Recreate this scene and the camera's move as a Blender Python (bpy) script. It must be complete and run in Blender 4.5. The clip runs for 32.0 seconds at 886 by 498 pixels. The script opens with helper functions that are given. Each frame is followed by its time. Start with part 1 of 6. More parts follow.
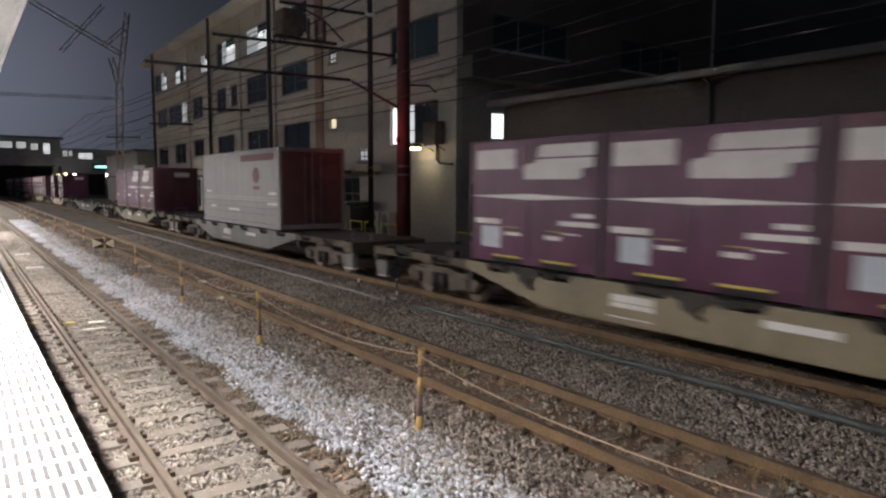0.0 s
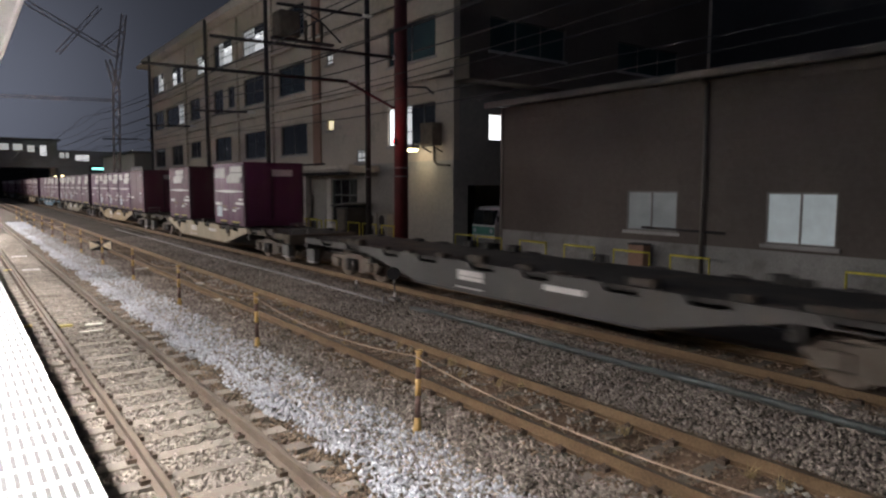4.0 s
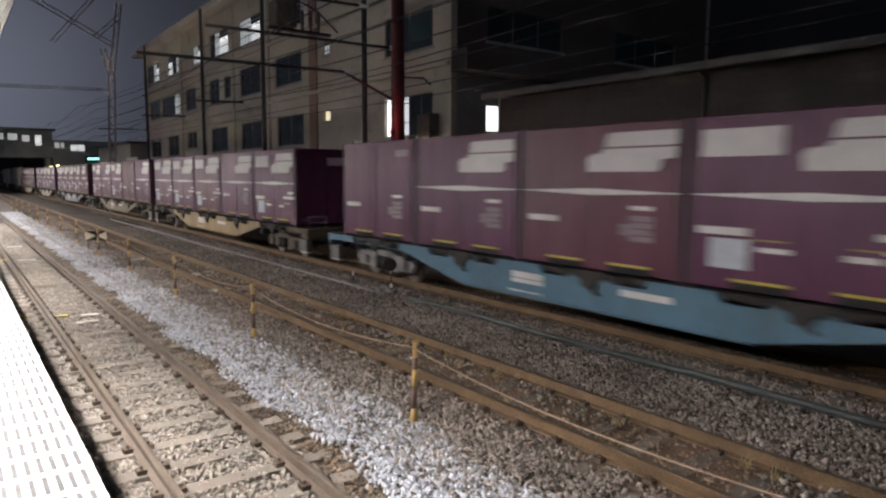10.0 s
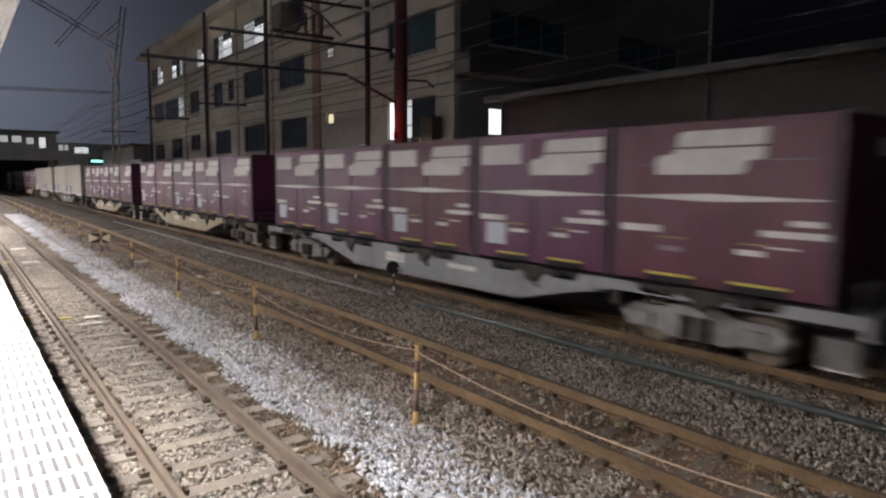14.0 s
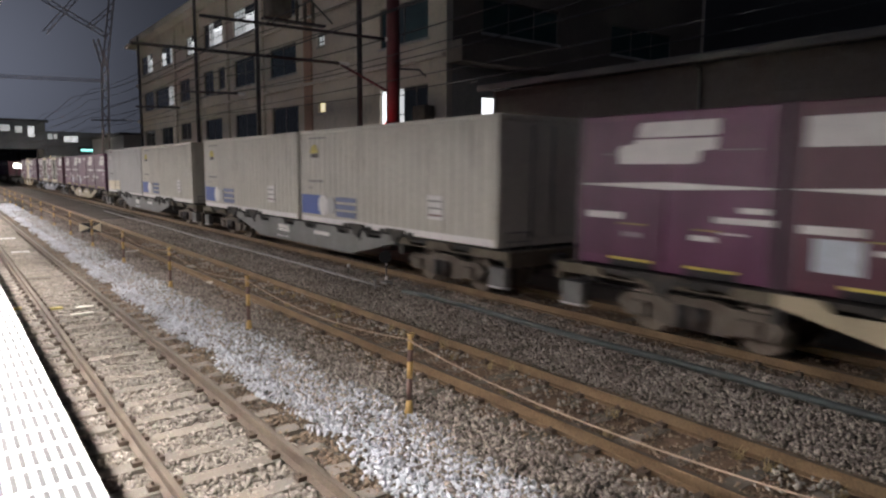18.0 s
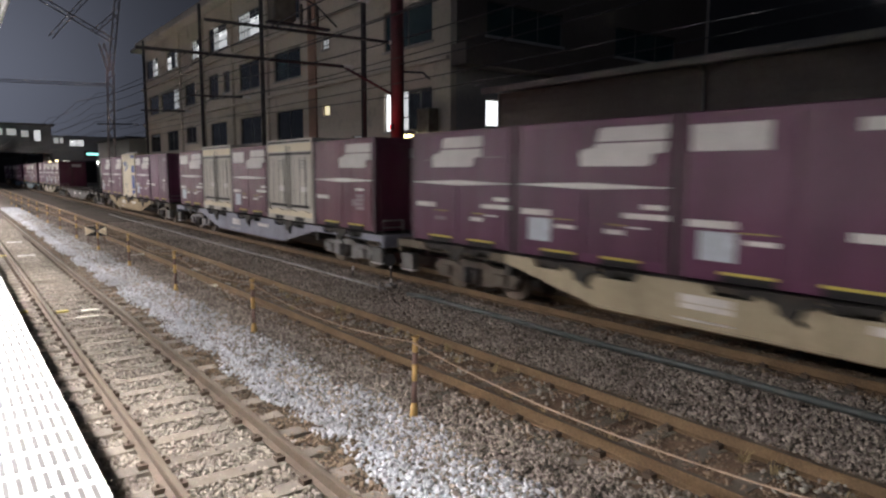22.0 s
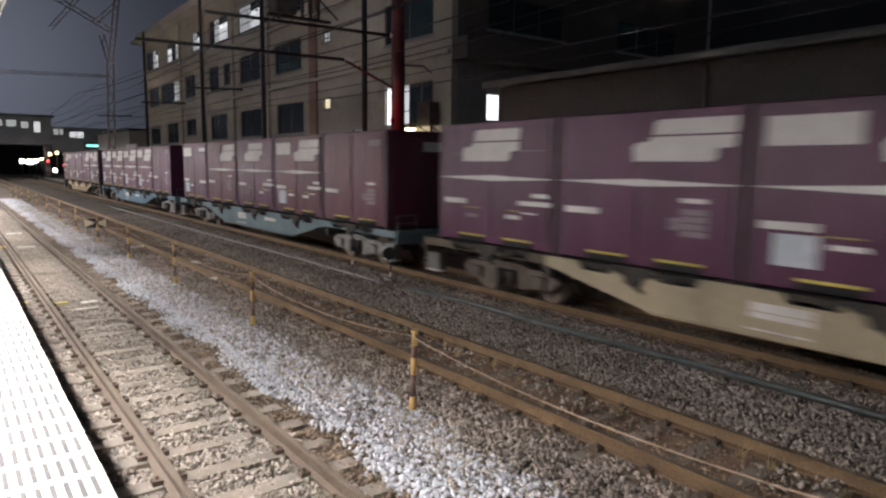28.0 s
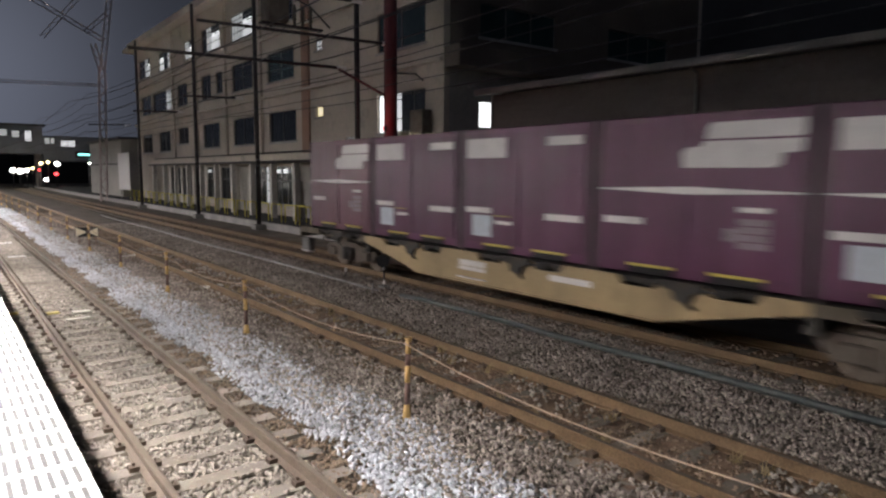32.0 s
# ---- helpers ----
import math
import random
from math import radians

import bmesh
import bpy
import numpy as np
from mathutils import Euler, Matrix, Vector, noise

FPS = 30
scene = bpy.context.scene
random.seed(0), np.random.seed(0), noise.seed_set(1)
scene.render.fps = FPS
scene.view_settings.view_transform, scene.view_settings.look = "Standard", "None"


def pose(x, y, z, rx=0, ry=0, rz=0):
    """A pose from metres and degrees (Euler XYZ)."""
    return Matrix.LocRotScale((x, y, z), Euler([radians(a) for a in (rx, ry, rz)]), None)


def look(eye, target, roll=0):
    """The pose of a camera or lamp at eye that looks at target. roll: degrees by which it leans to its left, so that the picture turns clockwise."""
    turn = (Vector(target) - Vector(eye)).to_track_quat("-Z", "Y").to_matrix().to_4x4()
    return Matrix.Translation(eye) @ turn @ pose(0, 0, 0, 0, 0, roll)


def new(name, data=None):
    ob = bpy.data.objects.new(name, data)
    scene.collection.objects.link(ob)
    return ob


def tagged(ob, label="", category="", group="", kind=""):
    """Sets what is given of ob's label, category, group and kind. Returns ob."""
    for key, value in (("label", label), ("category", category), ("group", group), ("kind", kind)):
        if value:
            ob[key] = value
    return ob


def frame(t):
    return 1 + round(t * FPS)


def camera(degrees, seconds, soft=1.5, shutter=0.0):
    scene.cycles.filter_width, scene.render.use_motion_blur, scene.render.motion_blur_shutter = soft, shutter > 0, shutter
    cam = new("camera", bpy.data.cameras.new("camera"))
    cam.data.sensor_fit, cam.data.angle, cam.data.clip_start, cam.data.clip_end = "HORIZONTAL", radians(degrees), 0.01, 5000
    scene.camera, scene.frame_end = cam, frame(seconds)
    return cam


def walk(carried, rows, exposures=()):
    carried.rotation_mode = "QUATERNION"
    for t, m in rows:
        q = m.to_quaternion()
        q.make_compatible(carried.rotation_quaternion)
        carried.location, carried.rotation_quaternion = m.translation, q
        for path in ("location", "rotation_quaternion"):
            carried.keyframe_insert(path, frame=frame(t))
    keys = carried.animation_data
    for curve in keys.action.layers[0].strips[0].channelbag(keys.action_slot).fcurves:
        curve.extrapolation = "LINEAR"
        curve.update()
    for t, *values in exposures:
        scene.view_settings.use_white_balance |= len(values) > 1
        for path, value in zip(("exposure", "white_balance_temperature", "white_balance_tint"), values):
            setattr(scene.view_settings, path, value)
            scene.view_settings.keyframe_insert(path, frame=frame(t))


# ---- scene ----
# ---------------------------------------------------------------- camera
# Tracks run along x; the train comes from -x and leaves towards +x. y grows away from the platform, z = 0 is the rail top.
EYE = Vector((0.0, 0.0, 2.686))


def aim(yaw, pitch, roll):
    y, p = radians(yaw), radians(pitch)
    return look(EYE, EYE + 10 * Vector((-math.cos(p) * math.cos(y), math.cos(p) * math.sin(y), -math.sin(p))), roll)


# seconds, turn from the track's direction, tilt down, lean
HELD = [
    (0, 36.120, 5.553, 0.214),
    (0.5, 36.171, 5.474, 0.095),
    (1, 36.240, 5.331, 0.256),
    (1.5, 36.304, 5.238, 0.290),
    (2, 36.261, 4.968, 0.148),
    (2.5, 36.358, 4.999, -0.013),
    (3, 36.395, 5.213, 0.170),
    (3.5, 36.323, 5.379, 0.160),
    (5.5, 36.430, 5.556, 0.088),
    (6, 36.526, 5.817, 0.105),
    (6.5, 36.380, 5.825, 0.131),
    (7, 36.421, 5.802, 0.143),
    (7.5, 36.371, 5.960, 0.018),
    (8, 36.399, 6.364, 0.039),
    (8.5, 36.434, 6.205, 0.129),
    (9, 36.449, 5.939, 0.074),
    (9.5, 36.571, 6.059, 0.112),
    (10, 36.612, 6.182, 0.300),
    (10.5, 36.672, 6.276, 0.305),
    (11, 36.479, 6.275, 0.397),
    (11.5, 36.540, 6.115, 0.347),
    (12, 36.471, 6.173, 0.340),
    (12.5, 36.503, 6.223, 0.454),
    (13, 36.499, 6.038, 0.478),
    (13.5, 36.360, 5.901, 0.342),
    (14, 36.380, 5.941, 0.378),
    (14.5, 36.318, 6.232, 0.593),
    (16.5, 36.653, 6.789, 0.470),
    (17, 36.726, 6.941, 0.502),
    (17.5, 36.864, 6.926, 0.395),
    (18, 37.023, 6.854, 0.394),
    (18.5, 36.890, 6.650, 0.274),
    (19, 36.783, 6.777, 0.253),
    (19.5, 36.797, 6.653, 0.207),
    (20, 36.791, 6.627, 0.223),
    (20.5, 36.725, 6.491, 0.084),
    (21, 36.816, 6.329, 0.071),
    (21.5, 36.777, 6.462, -0.000),
    (22, 36.633, 6.629, 0.214),
    (22.5, 36.708, 6.563, 0.165),
    (23, 36.895, 6.740, 0.284),
    (23.5, 36.793, 6.574, 0.228),
    (24, 36.763, 6.479, 0.126),
    (24.5, 36.629, 6.617, -0.020),
    (25, 36.614, 6.686, 0.125),
    (25.5, 36.606, 6.761, 0.255),
    (27.5, 36.622, 6.996, 0.457),
    (28, 36.656, 7.133, 0.596),
    (28.5, 36.626, 7.272, 0.608),
    (29, 36.697, 7.274, 0.538),
    (29.5, 36.878, 7.048, 0.636),
    (30, 37.003, 6.833, 0.640),
    (30.5, 37.003, 6.689, 0.478),
    (31, 36.978, 6.679, 0.437),
    (31.5, 37.116, 6.556, 0.437),
    (32, 37.229, 6.505, 0.334),
]
cam = camera(67.48, 32.0, soft=2.35, shutter=0.5)
walk(cam, [(t, aim(a, b, c)) for t, a, b, c in HELD], exposures=[(0, 0.0), (32, 0.0)])

# ---------------------------------------------------------------- world and light
TAU = 2 * math.pi
world = bpy.data.worlds.new("night")
scene.world = world
world.use_nodes = True
wn, wl = world.node_tree.nodes, world.node_tree.links
wn["Background"].inputs[0].default_value = (0.66, 0.72, 0.95, 1)


def sky_math(op, *values):
    node = wn.new("ShaderNodeMath")
    node.operation = op
    for k, v in enumerate(values):
        if isinstance(v, (int, float)):
            node.inputs[k].default_value = v
        else:
            wl.new(v, node.inputs[k])
    return node.outputs[0]


# night sky over a town: dim overhead and towards the dark quarter; added to it are an unseen fill from the station's
# side for the facade and a glow down the line that imitates lens glare
sky_dir = wn.new("ShaderNodeTexCoord").outputs["Generated"]
sky_axis = wn.new("ShaderNodeSeparateXYZ")
wl.new(sky_dir, sky_axis.inputs[0])
to_glare = wn.new("ShaderNodeVectorMath")
to_glare.operation = "DOT_PRODUCT"
to_glare.inputs[1].default_value = Vector((-1.0, 0.0, 0.11)).normalized()
wl.new(sky_dir, to_glare.inputs[0])
facade_fill = sky_math("POWER", sky_math("MULTIPLY_ADD", sky_axis.outputs["Y"], -0.5, 0.5), 3.0)
glare_glow = sky_math("POWER", sky_math("MAXIMUM", to_glare.outputs["Value"], 0.0), 55.0)
wl.new(sky_math("ADD", sky_math("MULTIPLY_ADD", facade_fill, 0.095, 0.030), sky_math("MULTIPLY", glare_glow, 0.15)), wn["Background"].inputs[1])


def area_lamp(name, m, sx, sy, watts, colour, spread=180):
    d = bpy.data.lights.new(name, "AREA")
    d.shape, d.size, d.size_y, d.energy, d.color, d.spread = "RECTANGLE", sx, sy, watts, colour, radians(spread)
    ob = new(name, d)
    ob.matrix_world = m
    return ob


def point_lamp(name, at, watts, colour, radius=0.08):
    d = bpy.data.lights.new(name, "POINT")
    d.energy, d.color, d.shadow_soft_size = watts, colour, radius
    ob = new(name, d)
    ob.location = at
    return ob


LAMP_X = [-7.2 - 12.0 * i for i in range(10)]
# tubes beyond x = -40 get extra power, added to brighten the far end
for x in LAMP_X:
    area_lamp("platform_tube_light", pose(x, -0.68, 3.80, 6.3), 9.0, 0.20, 1850 if x > -40 else 2800, (1.0, 0.935, 0.925))

# ---------------------------------------------------------------- materials


def mat(name, colour, rough=0.6, metal=0.0, scale=3.0, vary=0.25, fine=40.0, fine_vary=0.12, bump=0.15, dirt=None, dirt_amount=0.0,
        per=None, per_vary=0.0, emit=0.0, spec=0.5, dirt_scale=1.3, stretch=(1, 1, 1)):
    """A surface with broad and fine variation of tone, stains of a second colour and fine relief."""
    m = bpy.data.materials.new(name)
    m.use_nodes = True
    n, k = m.node_tree.nodes, m.node_tree.links
    b = n["Principled BSDF"]
    co = n.new("ShaderNodeTexCoord")
    mp = n.new("ShaderNodeMapping")
    mp.inputs["Scale"].default_value = stretch
    k.new(co.outputs["Object"], mp.inputs[0])
    big = n.new("ShaderNodeTexNoise")
    big.inputs["Scale"].default_value, big.inputs["Detail"].default_value = scale, 5
    small = n.new("ShaderNodeTexNoise")
    small.inputs["Scale"].default_value, small.inputs["Detail"].default_value = fine, 3
    k.new(mp.outputs[0], big.inputs["Vector"])
    k.new(mp.outputs[0], small.inputs["Vector"])
    total = None
    for node, amount in ((big, vary), (small, fine_vary)):
        r = n.new("ShaderNodeMapRange")
        r.inputs["From Min"].default_value, r.inputs["From Max"].default_value = 0.25, 0.75
        r.inputs["To Min"].default_value, r.inputs["To Max"].default_value = 1 - amount, 1 + amount
        k.new(node.outputs[0], r.inputs["Value"])
        if total is None:
            total = r.outputs[0]
        else:
            x = n.new("ShaderNodeMath")
            x.operation = "MULTIPLY"
            k.new(total, x.inputs[0])
            k.new(r.outputs[0], x.inputs[1])
            total = x.outputs[0]
    if per:
        if per == "island":
            src = n.new("ShaderNodeNewGeometry").outputs["Random Per Island"]
        else:
            src = n.new("ShaderNodeObjectInfo").outputs["Random"]
        r = n.new("ShaderNodeMapRange")
        r.inputs["To Min"].default_value, r.inputs["To Max"].default_value = 1 - per_vary, 1 + per_vary
        k.new(src, r.inputs["Value"])
        x = n.new("ShaderNodeMath")
        x.operation = "MULTIPLY"
        k.new(total, x.inputs[0])
        k.new(r.outputs[0], x.inputs[1])
        total = x.outputs[0]
    tone = n.new("ShaderNodeVectorMath")
    tone.operation = "SCALE"
    tone.inputs[0].default_value = colour[:3]
    k.new(total, tone.inputs["Scale"])
    out = tone.outputs[0]
    if dirt:
        st = n.new("ShaderNodeTexNoise")
        st.inputs["Scale"].default_value, st.inputs["Detail"].default_value, st.inputs["Roughness"].default_value = dirt_scale, 8, 0.65
        k.new(mp.outputs[0], st.inputs["Vector"])
        r = n.new("ShaderNodeMapRange")
        r.inputs["From Min"].default_value, r.inputs["From Max"].default_value = 0.62 - 0.3 * dirt_amount, 0.72
        r.inputs["To Max"].default_value = min(1.0, 0.35 + dirt_amount)
        k.new(st.outputs[0], r.inputs["Value"])
        mix = n.new("ShaderNodeMix")
        mix.data_type = "RGBA"
        k.new(r.outputs[0], mix.inputs["Factor"])
        k.new(out, mix.inputs["A"])
        mix.inputs["B"].default_value = (*dirt[:3], 1)
        out = mix.outputs["Result"]
    k.new(out, b.inputs["Base Color"])
    b.inputs["Roughness"].default_value, b.inputs["Metallic"].default_value = rough, metal
    b.inputs["Specular IOR Level"].default_value = spec
    if bump:
        bp = n.new("ShaderNodeBump")
        bp.inputs["Strength"].default_value, bp.inputs["Distance"].default_value = bump, 0.02
        k.new(small.outputs[0], bp.inputs["Height"])
        k.new(bp.outputs[0], b.inputs["Normal"])
    if emit:
        b.inputs["Emission Color"].default_value = (*colour[:3], 1)
        b.inputs["Emission Strength"].default_value = emit
    return m


def glow(name, colour, strength):
    m = mat(name, colour, 0.4, bump=0, vary=0.1, fine_vary=0.0)
    b = m.node_tree.nodes["Principled BSDF"]
    b.inputs["Emission Color"].default_value = (*colour, 1)
    b.inputs["Emission Strength"].default_value = strength
    return m


M_FINES = mat("trodden_brown_fines", (0.158, 0.104, 0.066), 0.95, scale=1.6, vary=0.35, fine=45, fine_vary=0.35, bump=0.9, dirt=(0.075, 0.048, 0.030), dirt_amount=0.35, dirt_scale=2.5)
M_GROUND = mat("old_dark_ballast_ground", (0.13, 0.108, 0.085), 0.95, scale=0.6, vary=0.4, fine=30, fine_vary=0.4, bump=0.8)
M_STONE_CLEAN = mat("clean_grey_ballast", (0.55, 0.565, 0.60), 0.85, per="island", per_vary=0.28, scale=0.5, vary=0.25, fine=60, dirt=(0.10, 0.085, 0.07), dirt_amount=0.12)
M_STONE_RUST = mat("rusty_ballast", (0.30, 0.268, 0.228), 0.9, per="island", per_vary=0.35, scale=0.5, vary=0.3, fine=60, dirt=(0.07, 0.045, 0.03), dirt_amount=0.3)
M_STONE_BROWN = mat("rust_brown_ballast", (0.19, 0.142, 0.10), 0.9, per="island", per_vary=0.55, scale=0.5, vary=0.3, fine=60, dirt=(0.06, 0.036, 0.022), dirt_amount=0.3)
M_STONE_OLD = mat("old_grey_brown_ballast", (0.305, 0.262, 0.225), 0.9, per="island", per_vary=0.55, scale=0.4, vary=0.3, fine=60, dirt=(0.07, 0.05, 0.035), dirt_amount=0.3)
M_STONE_HEAP = mat("pale_crib_ballast", (0.30, 0.275, 0.24), 0.9, per="island", per_vary=0.45, scale=0.5, vary=0.3, fine=60, dirt=(0.09, 0.065, 0.04), dirt_amount=0.3)
M_SLEEPER = mat("grimy_concrete_sleeper", (0.20, 0.175, 0.145), 0.9, scale=2, vary=0.3, fine=70, fine_vary=0.25, bump=0.4, dirt=(0.10, 0.07, 0.045), dirt_amount=0.4, per="object", per_vary=0.2)
M_RAIL = mat("rusty_rail_steel", (0.098, 0.074, 0.053), 0.75, scale=1.5, vary=0.3, fine=50, fine_vary=0.3, bump=0.3, dirt=(0.07, 0.035, 0.02), dirt_amount=0.4)
M_RAILTOP = mat("worn_rail_head_steel", (0.15, 0.122, 0.092), 0.45, metal=0.25, scale=1.0, vary=0.2, fine=90, fine_vary=0.1, bump=0.05)
M_RAIL_ORANGE = mat("orange_rusty_rail_steel", (0.158, 0.102, 0.053), 0.8, scale=1.5, vary=0.3, fine=50, fine_vary=0.3, bump=0.3, dirt=(0.09, 0.048, 0.024), dirt_amount=0.35)
M_RAILTOP_DULL = mat("dull_rail_head_steel", (0.10, 0.075, 0.052), 0.55, metal=0.2, scale=1.0, vary=0.2, fine=90, fine_vary=0.1, bump=0.05)
M_WEED = mat("dry_straw_weed", (0.30, 0.235, 0.12), 0.9, per="island", per_vary=0.4, scale=6, vary=0.2, bump=0.0)
M_CLIP = mat("dark_rusty_fastener", (0.085, 0.062, 0.044), 0.8, scale=10, bump=0.2)
M_TILE = mat("white_platform_tile", (0.52, 0.515, 0.51), 0.55, scale=2.5, vary=0.08, fine=60, fine_vary=0.06, bump=0.1, dirt=(0.45, 0.43, 0.40), dirt_amount=0.1, per="object", per_vary=0.05)
M_TILEBAR = mat("grey_anti_slip_bar", (0.075, 0.075, 0.074), 0.8, scale=8, vary=0.2, fine=120, fine_vary=0.2, bump=0.3)
M_CONCRETE = mat("stained_concrete", (0.30, 0.29, 0.27), 0.9, scale=0.8, vary=0.25, fine=25, fine_vary=0.15, bump=0.3, dirt=(0.10, 0.09, 0.08), dirt_amount=0.35)
M_ROOF = mat("painted_steel_canopy", (0.60, 0.60, 0.58), 0.6, scale=1, vary=0.12, fine=20, bump=0.05)
M_STEEL_DARK = mat("dark_painted_steel", (0.045, 0.04, 0.04), 0.55, metal=0.3, scale=2, vary=0.3, fine=30, bump=0.1, dirt=(0.10, 0.05, 0.03), dirt_amount=0.25)
M_MAST = mat("weathered_brown_grey_mast_paint", (0.50, 0.42, 0.39), 0.7, scale=1, vary=0.25, fine=12, bump=0.08)
M_STEEL_GREY = mat("galvanised_steel", (0.26, 0.25, 0.245), 0.5, metal=0.5, scale=2, vary=0.2, fine=30, bump=0.1)
M_RED = mat("red_oxide_steel_post", (0.11, 0.020, 0.022), 0.55, scale=1.5, vary=0.25, fine=30, bump=0.1, dirt=(0.05, 0.02, 0.015), dirt_amount=0.3)
M_PURPLE = mat("purple_container_paint", (0.096, 0.0225, 0.064), 0.42, spec=0.36, scale=1.4, vary=0.2, fine=22, fine_vary=0.08, bump=0.08, dirt=(0.10, 0.05, 0.05), dirt_amount=0.25, per="object", per_vary=0.18, stretch=(1, 1, 0.35))
M_MAROON = mat("faded_maroon_container_paint", (0.106, 0.028, 0.050), 0.44, spec=0.36, scale=1.4, vary=0.22, fine=22, fine_vary=0.08, bump=0.08, dirt=(0.10, 0.06, 0.055), dirt_amount=0.3, per="object", per_vary=0.15, stretch=(1, 1, 0.35))
M_PURPLE_DARK = mat("dark_purple_corner_paint", (0.060, 0.020, 0.040), 0.5, scale=2, vary=0.2, bump=0.1)
M_MARK = mat("white_marking_paint", (0.76, 0.73, 0.71), 0.5, scale=4, vary=0.1, fine=40, fine_vary=0.1, bump=0.03, dirt=(0.40, 0.36, 0.34), dirt_amount=0.15)
M_FADED = mat("faded_grey_lettering", (0.26, 0.20, 0.23), 0.6, scale=9, vary=0.4, fine=60, fine_vary=0.3, bump=0.03)
M_PALE = mat("pale_blue_label", (0.55, 0.60, 0.66), 0.4, scale=5, vary=0.15, bump=0.0)
M_YELLOW = mat("yellow_paint", (0.60, 0.49, 0.09), 0.5, scale=6, vary=0.2, fine=50, bump=0.05, dirt=(0.15, 0.12, 0.05), dirt_amount=0.25)
M_YELLOW_WORN = mat("worn_yellow_board_paint", (0.42, 0.34, 0.10), 0.65, scale=6, vary=0.25, fine=50, bump=0.1, dirt=(0.15, 0.12, 0.07), dirt_amount=0.4)
# black of rubber and paint, and the shade inside openings put into colour
M_BLACK = mat("black_paint_and_hollow_shade", (0.012, 0.011, 0.012), 0.8, scale=4, vary=0.2, bump=0.05)
M_GREYBOX = mat("silver_grey_container_paint", (0.31, 0.30, 0.295), 0.45, scale=1.2, vary=0.12, fine=25, bump=0.06, dirt=(0.20, 0.18, 0.16), dirt_amount=0.25, stretch=(1, 1, 0.35))
M_SILVERBOX = mat("pale_silver_container_paint", (0.45, 0.44, 0.43), 0.45, scale=1.2, vary=0.14, fine=25, bump=0.06, dirt=(0.24, 0.22, 0.19), dirt_amount=0.3, stretch=(1, 1, 0.35))
M_WHITEBOX = mat("white_container_paint", (0.55, 0.52, 0.455), 0.45, scale=1.2, vary=0.12, fine=25, bump=0.06, dirt=(0.30, 0.27, 0.23), dirt_amount=0.25, stretch=(1, 1, 0.35))
M_CREAM = mat("cream_container_paint", (0.74, 0.66, 0.49), 0.45, scale=1.2, vary=0.1, fine=25, bump=0.05, dirt=(0.38, 0.33, 0.25), dirt_amount=0.2)
M_BLUE = mat("blue_marking_paint", (0.045, 0.085, 0.32), 0.45, scale=3, vary=0.1, bump=0.03)
M_REDMARK = mat("red_marking_paint", (0.185, 0.082, 0.080), 0.6, scale=3, vary=0.15, bump=0.03)
M_SEAM_PALE = mat("worn_grey_lettering", (0.27, 0.255, 0.235), 0.7, scale=6, vary=0.3, fine=60, fine_vary=0.3, bump=0.02)
M_BLUE_FADED = mat("faded_blue_lettering", (0.13, 0.15, 0.27), 0.55, scale=5, vary=0.25, fine=50, fine_vary=0.25, bump=0.02)
M_REDEND = mat("dull_red_end_paint", (0.135, 0.060, 0.055), 0.6, scale=1.5, vary=0.25, fine=25, bump=0.08, dirt=(0.05, 0.035, 0.03), dirt_amount=0.35)
M_SEAM = mat("dark_door_seam", (0.11, 0.10, 0.095), 0.7, scale=4, vary=0.3, bump=0.05)
M_WHEEL = mat("brown_dusty_wheel_steel", (0.18, 0.145, 0.115), 0.75, metal=0.2, scale=4, vary=0.3, fine=40, bump=0.15)
M_BOGIE = mat("dusty_brown_bogie_steel", (0.125, 0.103, 0.082), 0.8, scale=4, vary=0.3, fine=40, bump=0.2, dirt=(0.08, 0.05, 0.035), dirt_amount=0.35)
M_DECK = mat("dark_wagon_deck", (0.032, 0.029, 0.026), 0.8, scale=2, vary=0.3, bump=0.2, dirt=(0.12, 0.08, 0.05), dirt_amount=0.3)
M_WALL = mat("grey_rendered_facade", (0.55, 0.485, 0.405), 0.9, scale=0.25, vary=0.18, fine=6, fine_vary=0.08, bump=0.15, dirt=(0.13, 0.115, 0.10), dirt_amount=0.2, dirt_scale=0.5)
M_WALL_LIGHT = mat("pale_rendered_wall", (0.42, 0.40, 0.36), 0.9, scale=0.3, vary=0.15, fine=6, bump=0.1, dirt=(0.22, 0.20, 0.18), dirt_amount=0.2, dirt_scale=0.5)
M_PIER = mat("white_painted_pier", (0.70, 0.67, 0.61), 0.8, scale=0.6, vary=0.15, fine=8, bump=0.08, dirt=(0.35, 0.32, 0.28), dirt_amount=0.25)
M_BRICKRED = mat("red_brown_tiled_column", (0.33, 0.20, 0.145), 0.8, scale=1, vary=0.2, fine=20, bump=0.15)
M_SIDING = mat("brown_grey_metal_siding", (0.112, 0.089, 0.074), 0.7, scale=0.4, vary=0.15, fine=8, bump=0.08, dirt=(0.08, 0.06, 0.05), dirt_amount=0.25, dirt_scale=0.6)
M_EAVE = mat("pale_eave_metal", (0.175, 0.155, 0.135), 0.6, scale=1, vary=0.15, bump=0.05)
M_GLASS = mat("dark_window_glass", (0.018, 0.024, 0.026), 0.12, scale=0.4, vary=0.3, bump=0.0, spec=0.6)
M_TEAL = mat("teal_curtained_glass", (0.022, 0.050, 0.052), 0.2, scale=0.5, vary=0.3, bump=0.0, spec=0.6)
M_PALEGLASS = mat("pale_curtained_glass", (0.42, 0.47, 0.47), 0.25, scale=0.8, vary=0.3, bump=0.0, spec=0.6)
